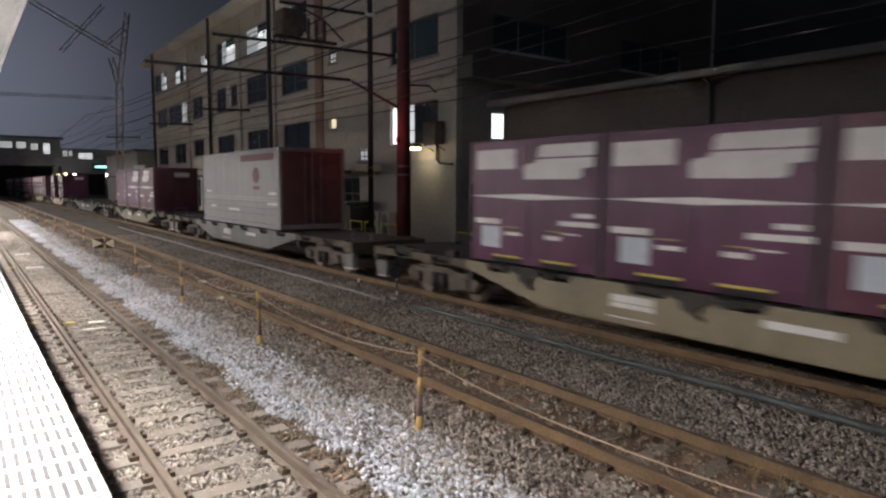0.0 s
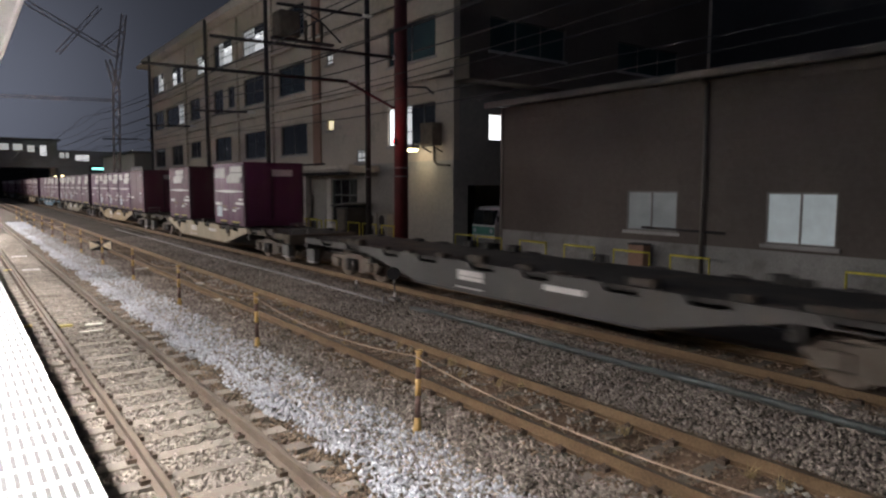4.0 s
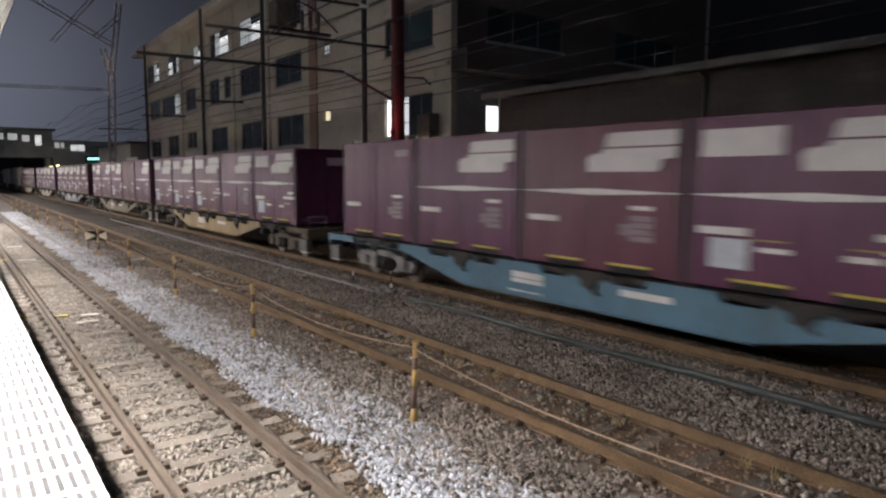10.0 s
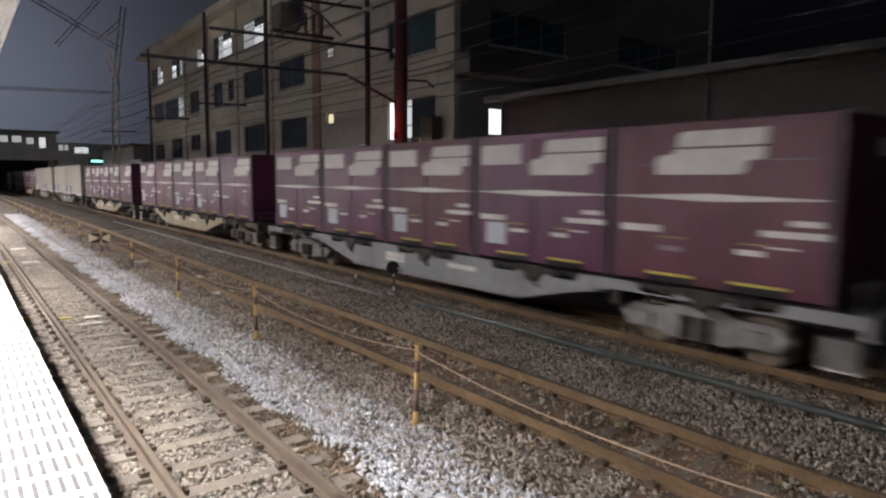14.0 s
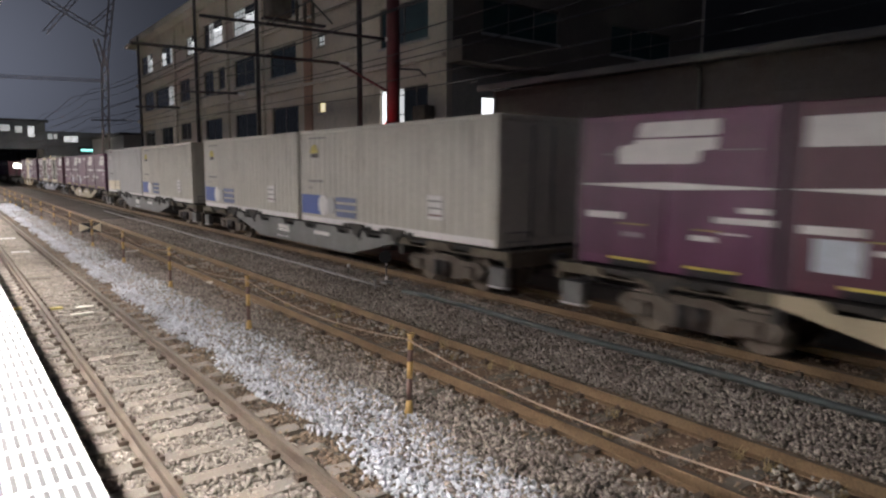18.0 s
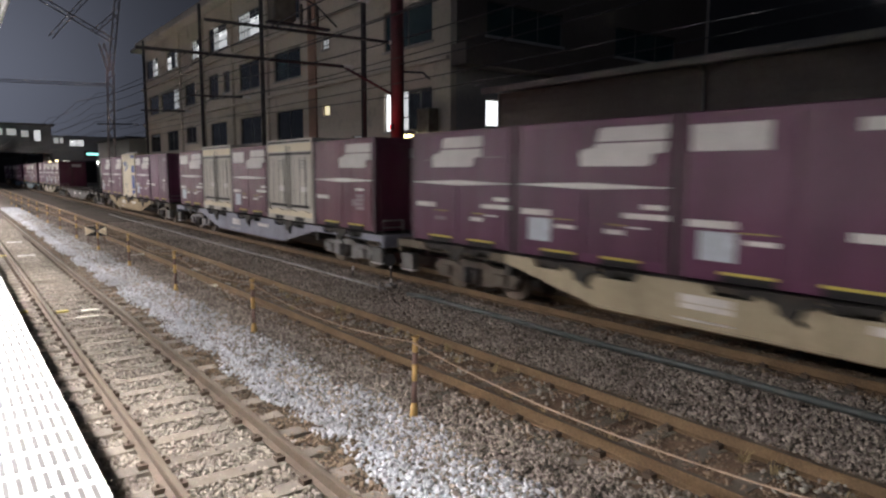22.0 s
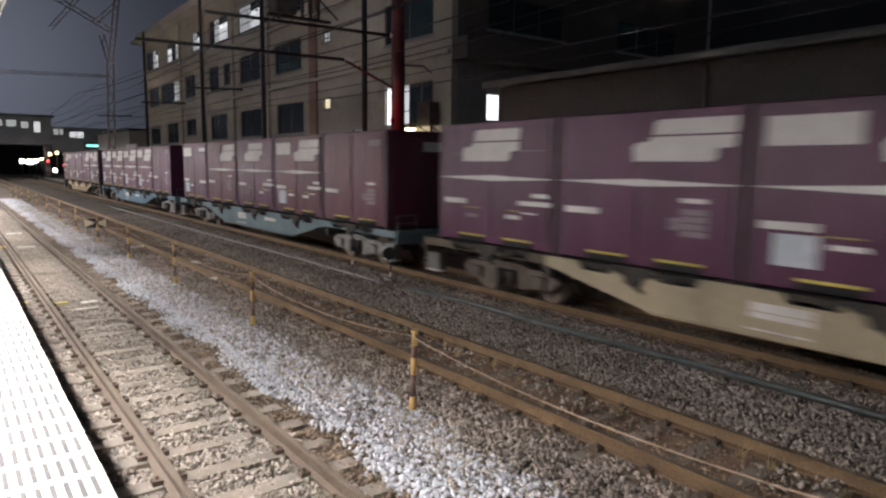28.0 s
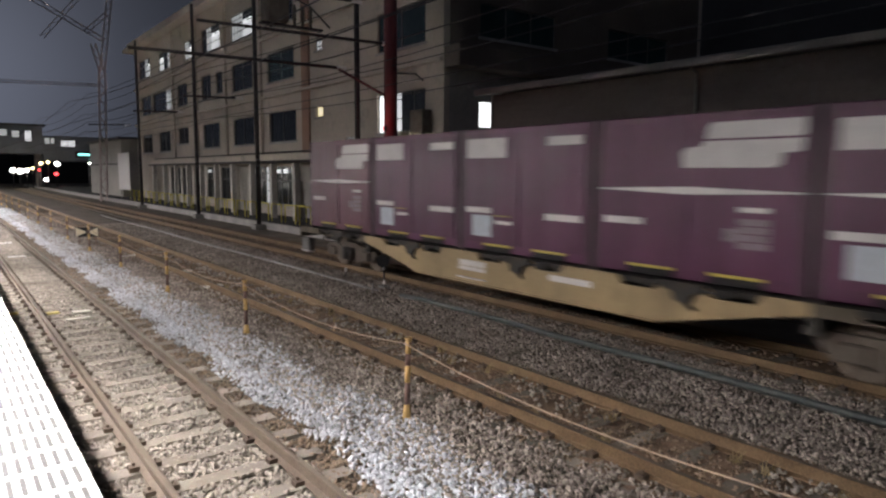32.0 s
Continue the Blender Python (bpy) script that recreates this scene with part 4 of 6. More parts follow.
            if style == "red" and k > 0:
                part("end_mark", bx(*sorted((sx * (L / 2 - 0.021), sx * (L / 2 - 0.012))), 0.25, 0.95, 1.75, 2.25), M_REDMARK, ct, "faded red mark")
            part("end_rod", rod(B(), (sx * (L / 2 + 0.005), k * 0.3, 0.2), (sx * (L / 2 + 0.005), k * 0.3, H - 0.2), 0.02), M_STEEL_GREY, ct)
    return ct


def sill_outline(a, b, slip):
    """The deep middle of a side sill, or one of its shallow ends, from a to b, with dips over the container pockets."""
    top, lo, hi = 1.055, 0.40, 0.885
    o = [(a, hi), (b, hi)] if a * b > 0 else [(a, hi), (-3.30, lo), (3.30, lo), (b, hi)]
    o.append((b, top))
    for c in SLOTS:
        for d in (0.80, -0.80):
            x = MID - c + d + slip
            if x - 0.43 > a and x + 0.43 < b:
                o += [(x + 0.42, top), (x + 0.30, top - 0.15), (x - 0.30, top - 0.15), (x - 0.42, top)]
    return o + [(a, top)]


def clamp_bm(s):
    """The lever-worked clamp that grips a container's middle: a casting with a weight, a lever and two links."""
    y0, y1 = sorted((s * 1.262, s * 1.325))
    bm = prism(B(), [(-0.40, 1.09), (-0.34, 0.98), (-0.16, 0.94), (-0.10, 0.80), (0.14, 0.77), (0.20, 0.90), (0.36, 0.96), (0.42, 1.09)], y0, y1)
    rod(bm, (-0.52, s * 1.30, 1.03), (0.50, s * 1.30, 0.99), 0.022, sides=6)
    rod(bm, (0.02, s * 1.30, 0.80), (0.24, s * 1.32, 0.70), 0.028, sides=6)
    box(bm, -0.72, -0.50, *sorted((s * 1.262, s * 1.30)), 0.95, 1.06, bevel=0.012)
    box(bm, 0.52, 0.76, *sorted((s * 1.262, s * 1.30)), 0.93, 1.06, bevel=0.012)
    return bm


def wheelset_bm():
    bm = B()
    rod(bm, (0, -0.78, 0), (0, 0.78, 0), 0.07, sides=10)
    for s in (-1, 1):
        y = s * 0.56
        rod(bm, (0, y - s * 0.062, 0), (0, y - s * 0.032, 0), 0.435, sides=28)
        rod(bm, (0, y - s * 0.032, 0), (0, y + s * 0.068, 0), 0.41, 0.405, sides=28)
        rod(bm, (0, y + s * 0.060, 0), (0, y + s * 0.10, 0), 0.17, 0.13, sides=12)
        for i in range(3):
            a = TAU * i / 3
            rod(bm, (0.26 * math.cos(a), y + s * 0.066, 0.26 * math.sin(a)), (0.26 * math.cos(a), y + s * 0.074, 0.26 * math.sin(a)), 0.05, sides=8)
    return bm


def side_frame_bm(s):
    o = [(-1.45, 0.50), (-1.25, 0.28), (-0.68, 0.28), (-0.50, 0.22), (0.50, 0.22), (0.68, 0.28), (1.25, 0.28), (1.45, 0.50), (1.25, 0.66), (0.62, 0.66), (0.40, 0.74),
         (-0.40, 0.74), (-0.62, 0.66), (-1.25, 0.66)]
    return prism(B(), o, s * 0.80, s * 0.92)


def wagon(colour, half, slip, load):
    paint = SILL[colour]
    ends = M_SILL_GRIME if colour in ("cream", "tan", "olive", "slate") else paint
    steel = M_BOGIE_PALE if colour in ("lilac", "grey", "blue", "teal") else M_BOGIE
    wg = thing("container_wagon", pose(0, 0, 0), colour_label[colour], "railway wagon", "wagons of the freight train")
    wheels = []
    for s in (-1, 1):
        part("side_sill", keep(("side_sill", colour, s, slip), lambda: prism(B(), sill_outline(-5.6, 5.6, slip), s * 1.20, s * 1.26), paint), None, wg)
        for a, b in ((-half, -5.602), (5.602, half)):
            part("sill_end", keep(("sill_end", colour, s, a, slip), lambda: prism(B(), sill_outline(a, b, slip), s * 1.20, s * 1.26), ends), None, wg)
        part("sill_lip", keep(("sill_lip", colour, s), lambda: bx(-3.30, 3.30, *sorted((s * 1.18, s * 1.29)), 0.385, 0.415), paint), None, wg)
        f = -s
        for x0, x1, z0, z1, nm in ((-1.62, -0.78, 0.655, 0.735, "label_plate"), (-1.62, -0.78, 0.75, 0.87, "label_plate"), (1.02, 2.00, 0.745, 0.855, "label_plate")):
            part(nm, keep((nm, s, x0, z0), lambda: bx(*sorted((f * x0, f * x1)), *sorted((s * 1.262, s * 1.272)), z0, z1), M_MARK), None, wg, "white plate")
        part("handrail", keep(("handrail", s), lambda: tube(B(), [(-1.65 * f, s * 1.255, 0.5), (-1.65 * f, s * 1.30, 0.5), (-0.80 * f, s * 1.30, 0.5), (-0.80 * f, s * 1.255, 0.5)], 0.015), M_MARK), None, wg)
        for x in (-9.2, 9.2):
            part("end_step", keep(("end_step", s), lambda: bx(-0.25, 0.25, *sorted((s * 1.05, s * 1.24)), 0.33, 0.72, bevel=0.01), M_STEP), None, wg, "grey step plate", at=pose(x, 0, 0))
        for x in (-9.2, 9.2):
            part("step_edge", keep(("step_edge", s), lambda: bx(-0.25, 0.25, *sorted((s * 1.06, s * 1.252)), 0.30, 0.326), M_MARK), None, wg, "white step edge", at=pose(x, 0, 0))
        for x in ((4.66 - 1.07, 4.66 + 0.84, -4.66 - 1.07, -4.66 + 0.84) if load in ("ww", "wg") else ()):
            part("clamp", keep(("tall_clamp", s), lambda: clamp_bm(s), M_DECK), None, wg, "black greasy container clamp", at=pose(x + slip, 0, 0.13))
        for c, ch in zip(SLOTS, load if len(load) == 5 else "....."):
            if ch != ".":
                part("clamp", keep(("clamp", s), lambda: clamp_bm(s), M_DECK), None, wg, "black greasy container clamp", at=pose(MID - c + slip, 0, 0))
    part("centre_sill", keep(("centre_sill", half), lambda: bx(-half, half, -0.42, 0.42, 0.62, 1.03), M_DECK), None, wg)
    part("deck", keep(("deck", half), lambda: bx(-half, half, -1.19, 1.19, 0.96, 1.045), M_DECK), None, wg)
    for i, x in enumerate((-5.6, -3.6, -1.2, 1.2, 3.6, 5.6)):
        part("cross_beam", keep("cross_beam", lambda: bx(-0.09, 0.09, -1.18, 1.18, 0.62, 0.955), M_DECK), None, wg, at=pose(x, 0, 0))
    for c in SLOTS:
        for d in (-1.70, 1.70):
            for s in (-1, 1):
                x = MID - c + d + slip
                if abs(x) < half - 0.15:
                    part("twist_lock", keep(("lock", s), lambda: bx(-0.07, 0.07, *sorted((s * 1.05, s * 1.22)), 1.046, 1.099, bevel=0.01), M_STEEL_DARK), None, wg, at=pose(x, 0, 0))
    for sx in (-1, 1):
        part("end_beam", keep(("end_beam", colour), lambda: bx(-0.06, 0.06, -1.25, 1.25, 0.74, 1.06, bevel=0.01), ends), None, wg, at=pose(sx * (half + 0.062), 0, 0))
        part("coupler", keep("coupler", lambda: box(box(B(), -0.22, 0.22, -0.10, 0.10, 0.80, 0.96, bevel=0.02), 0.12, 0.27, -0.17, 0.17, 0.75, 1.0, bevel=0.03), M_STEEL_DARK), None, wg,
             at=pose(sx * (half + 0.13), 0, -0.02, 0, 0, 0 if sx > 0 else 180))
        part("air_hose", keep("air_hose", lambda: tube(B(), [(0, 0.35, 0.8), (0.15, 0.35, 0.62), (0.26, 0.3, 0.5)], 0.025), M_BLACK), None, wg, at=pose(sx * (half + 0.12), 0, 0, 0, 0, 0 if sx > 0 else 180))
    part("brake_post", keep("brake_post", lambda: box(tube(B(), [(9.56, -1.1, 1.04), (9.56, -1.1, 1.42), (9.56, -0.5, 1.42), (9.56, -0.5, 1.04)], 0.02), 9.55, 9.57, -1.1, -0.5, 1.22, 1.245), M_STEEL_GREY), None, wg, "grey brake handrail",
         at=pose(half - 9.66, 0, 0))
    part("air_tank", keep("air_tank", lambda: rod(B(), (1.6, 0.7, 0.62), (3.0, 0.7, 0.62), 0.2, sides=14), M_BOGIE), None, wg)
    for sx in (-1, 1):
        bg = part("bogie", keep("bogie", lambda: box(box(B(), -0.22, 0.22, -0.80, 0.80, 0.34, 0.62, bevel=0.02), -0.35, 0.35, -0.35, 0.35, 0.62, 0.84, bevel=0.02), M_BOGIE), None, wg, at=pose(sx * 7.0, 0, 0))
        for s in (-1, 1):
            part("side_frame", keep(("side_frame", s, steel.name), lambda: side_frame_bm(s), steel), None, bg)
            for k in (-1, 1):
                part("axle_box", keep(("axle_box", s, steel.name), lambda: bx(-0.16, 0.16, *sorted((s * 0.86, s * 1.0)), 0.30, 0.56, bevel=0.03), steel), None, bg, at=pose(k * 0.95, 0, 0))
            part("spring", keep(("spring", s), lambda: rod(rod(B(), (-0.16, s * 0.97, 0.26), (-0.16, s * 0.97, 0.60), 0.10, sides=10), (0.16, s * 0.97, 0.26), (0.16, s * 0.97, 0.60), 0.10, sides=10), M_STEEL_DARK), None, bg)
        for k in (-1, 1):
            wheels.append(part("wheelset", keep("wheelset", wheelset_bm, M_WHEEL), None, bg, at=pose(k * 0.95, 0, 0.41)))
    return wg, wheels


colour_label = {k: v + " container wagon with deep side sills" for k, v in dict(cream="dusty cream", grey="light grey", tan="yellowish tan", olive="olive tan",
                                                                                 blue="blue", teal="blue-grey", dark="dark grey", slate="dull slate grey", lilac="pale blue-grey").items()}

# colour, shift of the wagon back from its regular place, half length, how far the load sits forward on it, load from front to rear
TRAIN = [
    ("olive", 1.59, 9.45, -0.12, "AAAA."), ("slate", 1.75, 9.3, -0.04, "r"), ("olive", 0.84, 9.3, -0.05, ".EBC."), ("dark", 0.2, 9.4, 0.0, "....."),
    ("cream", 0.49, 9.45, -0.06, ".A.E."), ("tan", 0.45, 9.45, -0.21, "CAAAB"), ("olive", 0.16, 9.45, 0.05, "BBAAA"), ("blue", -0.17, 9.45, 0.33, "BABBC"),
    ("tan", 0.3, 9.45, -0.36, "ABAAA"), ("olive", -0.09, 9.45, 0.3, "BCABA"), ("grey", -0.15, 9.45, 0.07, "EAAAA"), ("cream", -0.1, 9.45, 0.0, "BAABA"),
    ("cream", 0.13, 9.45, -0.15, "BAAAE"), ("slate", 0.47, 9.45, -0.01, "ww"), ("slate", 0.52, 9.45, -0.09, "wg"), ("cream", -0.12, 9.45, 0.0, "BEDFE"),
    ("lilac", -0.36, 9.45, 0.09, "BWAWA"), ("tan", -0.08, 9.45, 0.28, "CAKBF"), ("dark", -0.13, 9.45, 0.0, "....."), ("cream", -0.11, 9.45, -0.01, "AAABE"),
    ("teal", 0.13, 9.45, 0.03, "CAEBD"), ("blue", 0.07, 9.45, -0.2, "CAAAA"), ("tan", -0.14, 9.45, 0.14, "ABDDB"),
]
MOVERS, WHEELS = [], []
for i, (colour, shift, half, slip, load) in enumerate(TRAIN):
    centre = -WAGON * i - MID - shift
    wg, wh = wagon(colour, half, slip, load)
    MOVERS.append((wg, centre, 0.0))
    WHEELS += wh
    if load in ("ww", "wg", "r"):
        for j, ch in enumerate(load):
            off = 0.0 if load == "r" else (4.66, -4.66)[j]
            MOVERS.append((long_box(Matrix(), {"w": "white", "g": "grey", "r": "red"}[ch], 8.66 if ch == "r" else 9.10, 2.84 if ch == "r" else 2.70), centre + slip + off, DECK))
        continue
    for j, ch in enumerate(load):
        if ch == ".":
            rnd = random.Random(50 * i + j)
            for k in range(7):
                s = rnd.choice((-1, -1, 1))
                h = rnd.choice((0.07, 0.12, 0.17))
                part("deck_guide", keep(("deck_guide", s, h), lambda: bx(-0.16, 0.16, *sorted((s * 0.98, s * 1.19)), 1.046, 1.046 + h, bevel=0.02), M_DECK), None, wg, at=pose(MID - SLOTS[j] + rnd.uniform(-1.5, 1.5), 0, 0))
            continue
        make = {"W": white_door_box, "K": cream_box}.get(ch)
        c = make(Matrix()) if make else small_box(ch, Matrix(), 10 * i + j)
        MOVERS.append((c, centre + slip + MID - SLOTS[j], DECK))

# ---------------------------------------------------------------- the building across the tracks
FY = 16.50
X_END = -21.73
X_FAR = -73.0
WALL_T = 0.30
house = thing("office_building", pose(0, 0, 0), "four-storey grey rendered building with rows of windows, some lit", "building")


def window(parent, axis, a0, a1, z0, z1, face, glass, panes=2, depth=0.12, mullion=0.05, transom=False):
    """A window in the plane of face. axis x: the wall runs along x and faces -y; axis y: it runs along y and faces +x."""
    def B3(u0, u1, d0, d1, w0, w1):
        if axis == "x":
            return bx(u0, u1, face + d0, face + d1, w0, w1)
        return bx(face - d1, face - d0, u0, u1, w0, w1)
    win = part("window", B3(a0 - 0.10, a1 + 0.10, -0.05, 0.16, z0 - 0.10, z0 - 0.002), M_KERB, parent)
    f = mullion
    for u0, u1, w0, w1 in ((a0, a1, z1 - f, z1), (a0, a1, z0, z0 + f), (a0, a0 + f, z0 + f, z1 - f), (a1 - f, a1, z0 + f, z1 - f)):
        part("window_frame", B3(u0, u1, depth - 0.04, depth + 0.04, w0, w1), M_FRAME, win)
    w = (a1 - a0) / panes
    for i in range(panes):
        u0, u1 = a0 + w * i, a0 + w * (i + 1)
        g = glass[i % len(glass)] if isinstance(glass, (list, tuple)) else glass
        part("pane", B3(u0 + (f if i == 0 else f / 2), u1 - (f if i == panes - 1 else f / 2), depth - 0.008, depth + 0.008, z0 + f, z1 - f), g, win)
        if g is M_LIT and z0 > 11:
            zt_ = z0 + 0.58 * (z1 - z0)
            part("ceiling_tube", B3(u0 + 0.15, u1 - 0.15, depth - 0.03, depth - 0.0085, zt_, zt_ + 0.14), M_LIT_BRIGHT, win, "bright ceiling tube seen in the pane")
            part("blind", B3(u0 + f, u1 - f, depth - 0.02, depth - 0.0082, zt_ + 0.20, z1 - f), M_TEAL, win, "dark half-drawn blind")
        if g in (M_LIT, M_LIT_DIM) and u1 - u0 > 0.5:
            m_ = (u0 + u1) / 2
            part("glazing_bar", B3(m_ - 0.025, m_ + 0.025, depth - 0.03, depth - 0.009, z0 + f, z1 - f), M_FRAME, win)
            for q in (0.34, 0.82):
                zq = z0 + q * (z1 - z0)
                part("glazing_bar", B3(u0 + f, u1 - f, depth - 0.028, depth - 0.0095, zq - 0.03, zq + 0.03), M_FRAME, win)
        if i:
            part("mullion", B3(u0 - f / 2, u0 + f / 2, depth - 0.03, depth + 0.03, z0 + f, z1 - f), M_FRAME, win)
    if transom:
        zt = z0 + 0.62 * (z1 - z0)
        part("transom", B3(a0 + f, a1 - f, depth - 0.035, depth - 0.01, zt, zt + 0.05), M_FRAME, win)
    return win


def wall_band(z0, z1, holes):
    """A strip of the front wall with openings from edge to edge of the strip."""
    x = X_FAR
    for h0, h1, w0, w1 in sorted(holes):
        part("wall", bx(x, h0, FY, FY + WALL_T, z0, z1), M_WALL, house)
        if w0 > z0:
            part("wall", bx(h0, h1, FY, FY + WALL_T, z0, w0), M_WALL, house)
        if w1 < z1:
            part("wall", bx(h0, h1, FY, FY + WALL_T, w1, z1), M_WALL, house)
        x = h1
    part("wall", bx(x, X_END, FY, FY + WALL_T, z0, z1), M_WALL, house)


G, L, D, T, W = M_GLASS, M_LIT, M_LIT_DIM, M_TEAL, M_LIT_WARM
ROWS = [
    (3.75, 7.25, [(-70.9, -67.3, 4.5, 6.25, G), (-64.8, -61.2, 4.5, 6.25, G), (-58.7, -55.9, 5.0, 6.3, G), (-52.2, -48.5, 4.5, 6.28, G), (-45.7, -41.9, 4.5, 6.28, G),
                  (-39.4, -35.6, 4.5, 6.28, G), (-33.1, -32.3, 5.64, 6.24, W), (-29.9, -29.0, 3.86, 4.48, D), (-26.8, -23.0, 4.5, 6.25, [M_LIT_BRIGHT, L, G, G])]),
    (7.25, 10.75, [(-70.9, -67.3, 8.1, 9.85, G), (-66.5, -60.3, 8.1, 9.8, [G, G, D]), (-58.7, -55.9, 8.1, 9.85, G), (-52.3, -50.1, 8.1, 9.85, G), (-49.0, -47.5, 8.3, 9.8, G), (-45.7, -42.0, 8.1, 9.9, G),
                   (-39.6, -35.8, 8.1, 9.8, T), (-33.1, -32.3, 9.12, 9.74, D), (-26.8, -23.0, 8.12, 9.84, T)]),
    (10.75, 14.45, [(-71.4, -67.1, 11.6, 13.3, [G, G, D, L]), (-64.0, -60.2, 11.6, 13.2, [L, G, D]), (-56.4, -54.1, 11.6, 13.0, [D, L]), (-52.0, -47.9, 11.5, 13.2, [G, D, L, L]), (-45.7, -41.6, 11.4, 13.1, [D, D, L, L]),
                    (-39.3, -35.8, 11.3, 13.1, G), (-33.1, -32.3, 12.6, 13.2, G), (-26.8, -23.0, 11.4, 13.1, G)]),
]
for z0, z1, ws in ROWS:
    wall_band(z0, z1, [w[:4] for w in ws])
    for a0, a1, b0, b1, g in ws:
        wide = a1 - a0
        window(house, "x", a0, a1, b0, b1, FY, g, panes=(1 if wide < 1 else len(g) if isinstance(g, list) and len(g) > 2 else 3 if b0 > 11 and wide > 3.9 else 2), transom=b0 > 11 or wide > 5)
for z in (7.18, 10.68):
    part("ledge", bx(X_FAR - 0.2, X_END - 0.05, FY - 0.18, FY - 0.002, z, z + 0.16, bevel=0.02), M_WALL, house)
for x in (-59.7, -53.4, -46.9, -40.6):
    part("pilaster", bx(x - 0.25, x + 0.25, FY - 0.16, FY - 0.003, 3.76, 14.3), M_WALL, house)
part("pilaster", bx(-34.65, -33.75, FY - 0.10, FY - 0.003, 3.76, 14.3), M_BRICKRED, house, "red-brown tiled pilaster")
part("roof_slab", bx(X_FAR - 0.9, X_END + 0.2, FY - 0.9, 34.5, 14.45, 14.72), M_WALL, house)
part("parapet", bx(X_FAR - 0.6, X_END, FY - 0.5, FY - 0.3, 14.72, 15.3), M_WALL, house)
part("balcony_slab", bx(X_FAR - 1.1, X_FAR - 0.002, FY + 0.2, FY + 3, 10.62, 10.80), M_WALL, house)
part("balcony_slab", bx(X_FAR - 1.1, X_FAR - 0.002, FY + 0.2, FY + 3, 7.10, 7.28), M_WALL, house)
part("far_end_wall", bx(X_FAR, X_FAR + 0.3, FY + WALL_T, 34.5, 0.1, 14.45), M_WALL, house)
part("rear_wall", bx(X_FAR, X_END, 34.2, 34.5, 0.1, 14.45), M_WALL, house)
part("floor_slab", bx(X_FAR + 0.31, X_END - 0.31, FY + WALL_T, 34.2, 3.55, 3.74), M_WALL, house)
# ground floor: shopfront bays under a flat canopy
part("flat_canopy", bx(-62.0, -27.6, FY - 1.5, FY - 0.004, 3.30, 3.62, bevel=0.02), M_WALL, house, "flat concrete canopy over the ground floor")
part("canopy_fascia", bx(-62.0, -27.6, FY - 1.62, FY - 1.502, 3.34, 3.68, bevel=0.02), M_WALL, house)
# a dark pipe draws the thin dark line beneath the slab
part("canopy_gutter", rod(B(), (-62.0, FY - 1.66, 3.26), (-27.6, FY - 1.66, 3.26), 0.07), M_STEEL_DARK, house, "dark pipe along the canopy's lower edge")
part("canopy_pipe", rod(B(), (-60.0, FY - 1.70, 3.74), (-30.0, FY - 1.70, 3.76), 0.045), M_STEEL_DARK, house)
part("wall", bx(X_FAR, -29.8, FY, FY + WALL_T, 3.10, 3.75), M_WALL, house)
part("wall", bx(X_FAR, -62.0, FY, FY + WALL_T, 0.10, 3.10), M_WALL, house)
part("wall", bx(-29.8, X_END, FY, FY + WALL_T, 0.10, 3.75), M_WALL_LIGHT, house, "pale rendered wall")
xs = [-62.0, -58.6, -55.4, -52.2, -49.0, -45.8, -42.6, -39.4, -36.2, -33.2, -29.8]
for i, (a, b) in enumerate(zip(xs, xs[1:])):
    part("pier", bx(a, a + 0.55, FY - 0.02, FY + WALL_T, 0.10, 3.10), M_PIER, house)
    kind = i % 3
    if kind == 2:
        part("shutter", ribbed_side(b - a - 0.55, 0.10, 3.05, -FY - 0.18, 0.25, 0.02, -1), M_WALL_LIGHT, house, "pale roller shutter", at=pose((a + 0.55 + b) / 2, 0, 0))
    else:
        window(house, "x", a + 0.55, b, 0.75, 3.05, FY, M_GLASS if kind else [M_GLASS, M_GLASS, M_LIT_DIM] if i == 6 else M_GLASS, panes=3, transom=True)
        part("wall", bx(a + 0.55, b, FY, FY + WALL_T, 0.10, 0.64), M_WALL, house)
    part("pillar", bx(a + 0.1, a + 0.4, FY - 1.45, FY - 1.15, 0.10, 3.295), M_PIER, house)
for x in (-51.0, -41.6, -38.2, -37.2):
    part("shop_lamp", bx(x - 0.22, x + 0.22, FY - 0.03, FY + 0.06, 2.66, 2.86), M_LIT, house, "small lit fanlight")
part("door", bx(-36.0, -35.2, FY - 0.05, FY - 0.005, 0.1, 2.2, bevel=0.01), M_MARK, house, "white door")
# the end wall, towards the warehouse
E0, E1 = FY + WALL_T, 34.2


def end_band(z0, z1, holes, m):
    y = E0
    for h0, h1, w0, w1 in holes:
        part("end_wall", bx(X_END - 0.3, X_END, y, h0, z0, z1), m, house)
        if w0 > z0:
            part("end_wall", bx(X_END - 0.3, X_END, h0, h1, z0, w0), m, house)
        if w1 < z1:
            part("end_wall", bx(X_END - 0.3, X_END, h0, h1, w1, z1), m, house)
        y = h1
    part("end_wall", bx(X_END - 0.3, X_END, y, E1, z0, z1), m, house)


end_band(0.10, 3.75, [(17.25, 19.4, 0.10, 2.72)], M_WALL_LIGHT)
end_band(3.75, 7.25, [(18.38, 19.35, 4.60, 5.74)], M_WALL_LIGHT)
# upper end wall: brown-grey siding, its dark tone also holding this side's shade
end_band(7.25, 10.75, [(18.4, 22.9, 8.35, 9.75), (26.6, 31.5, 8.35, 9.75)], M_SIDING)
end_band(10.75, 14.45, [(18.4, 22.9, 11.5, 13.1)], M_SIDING)
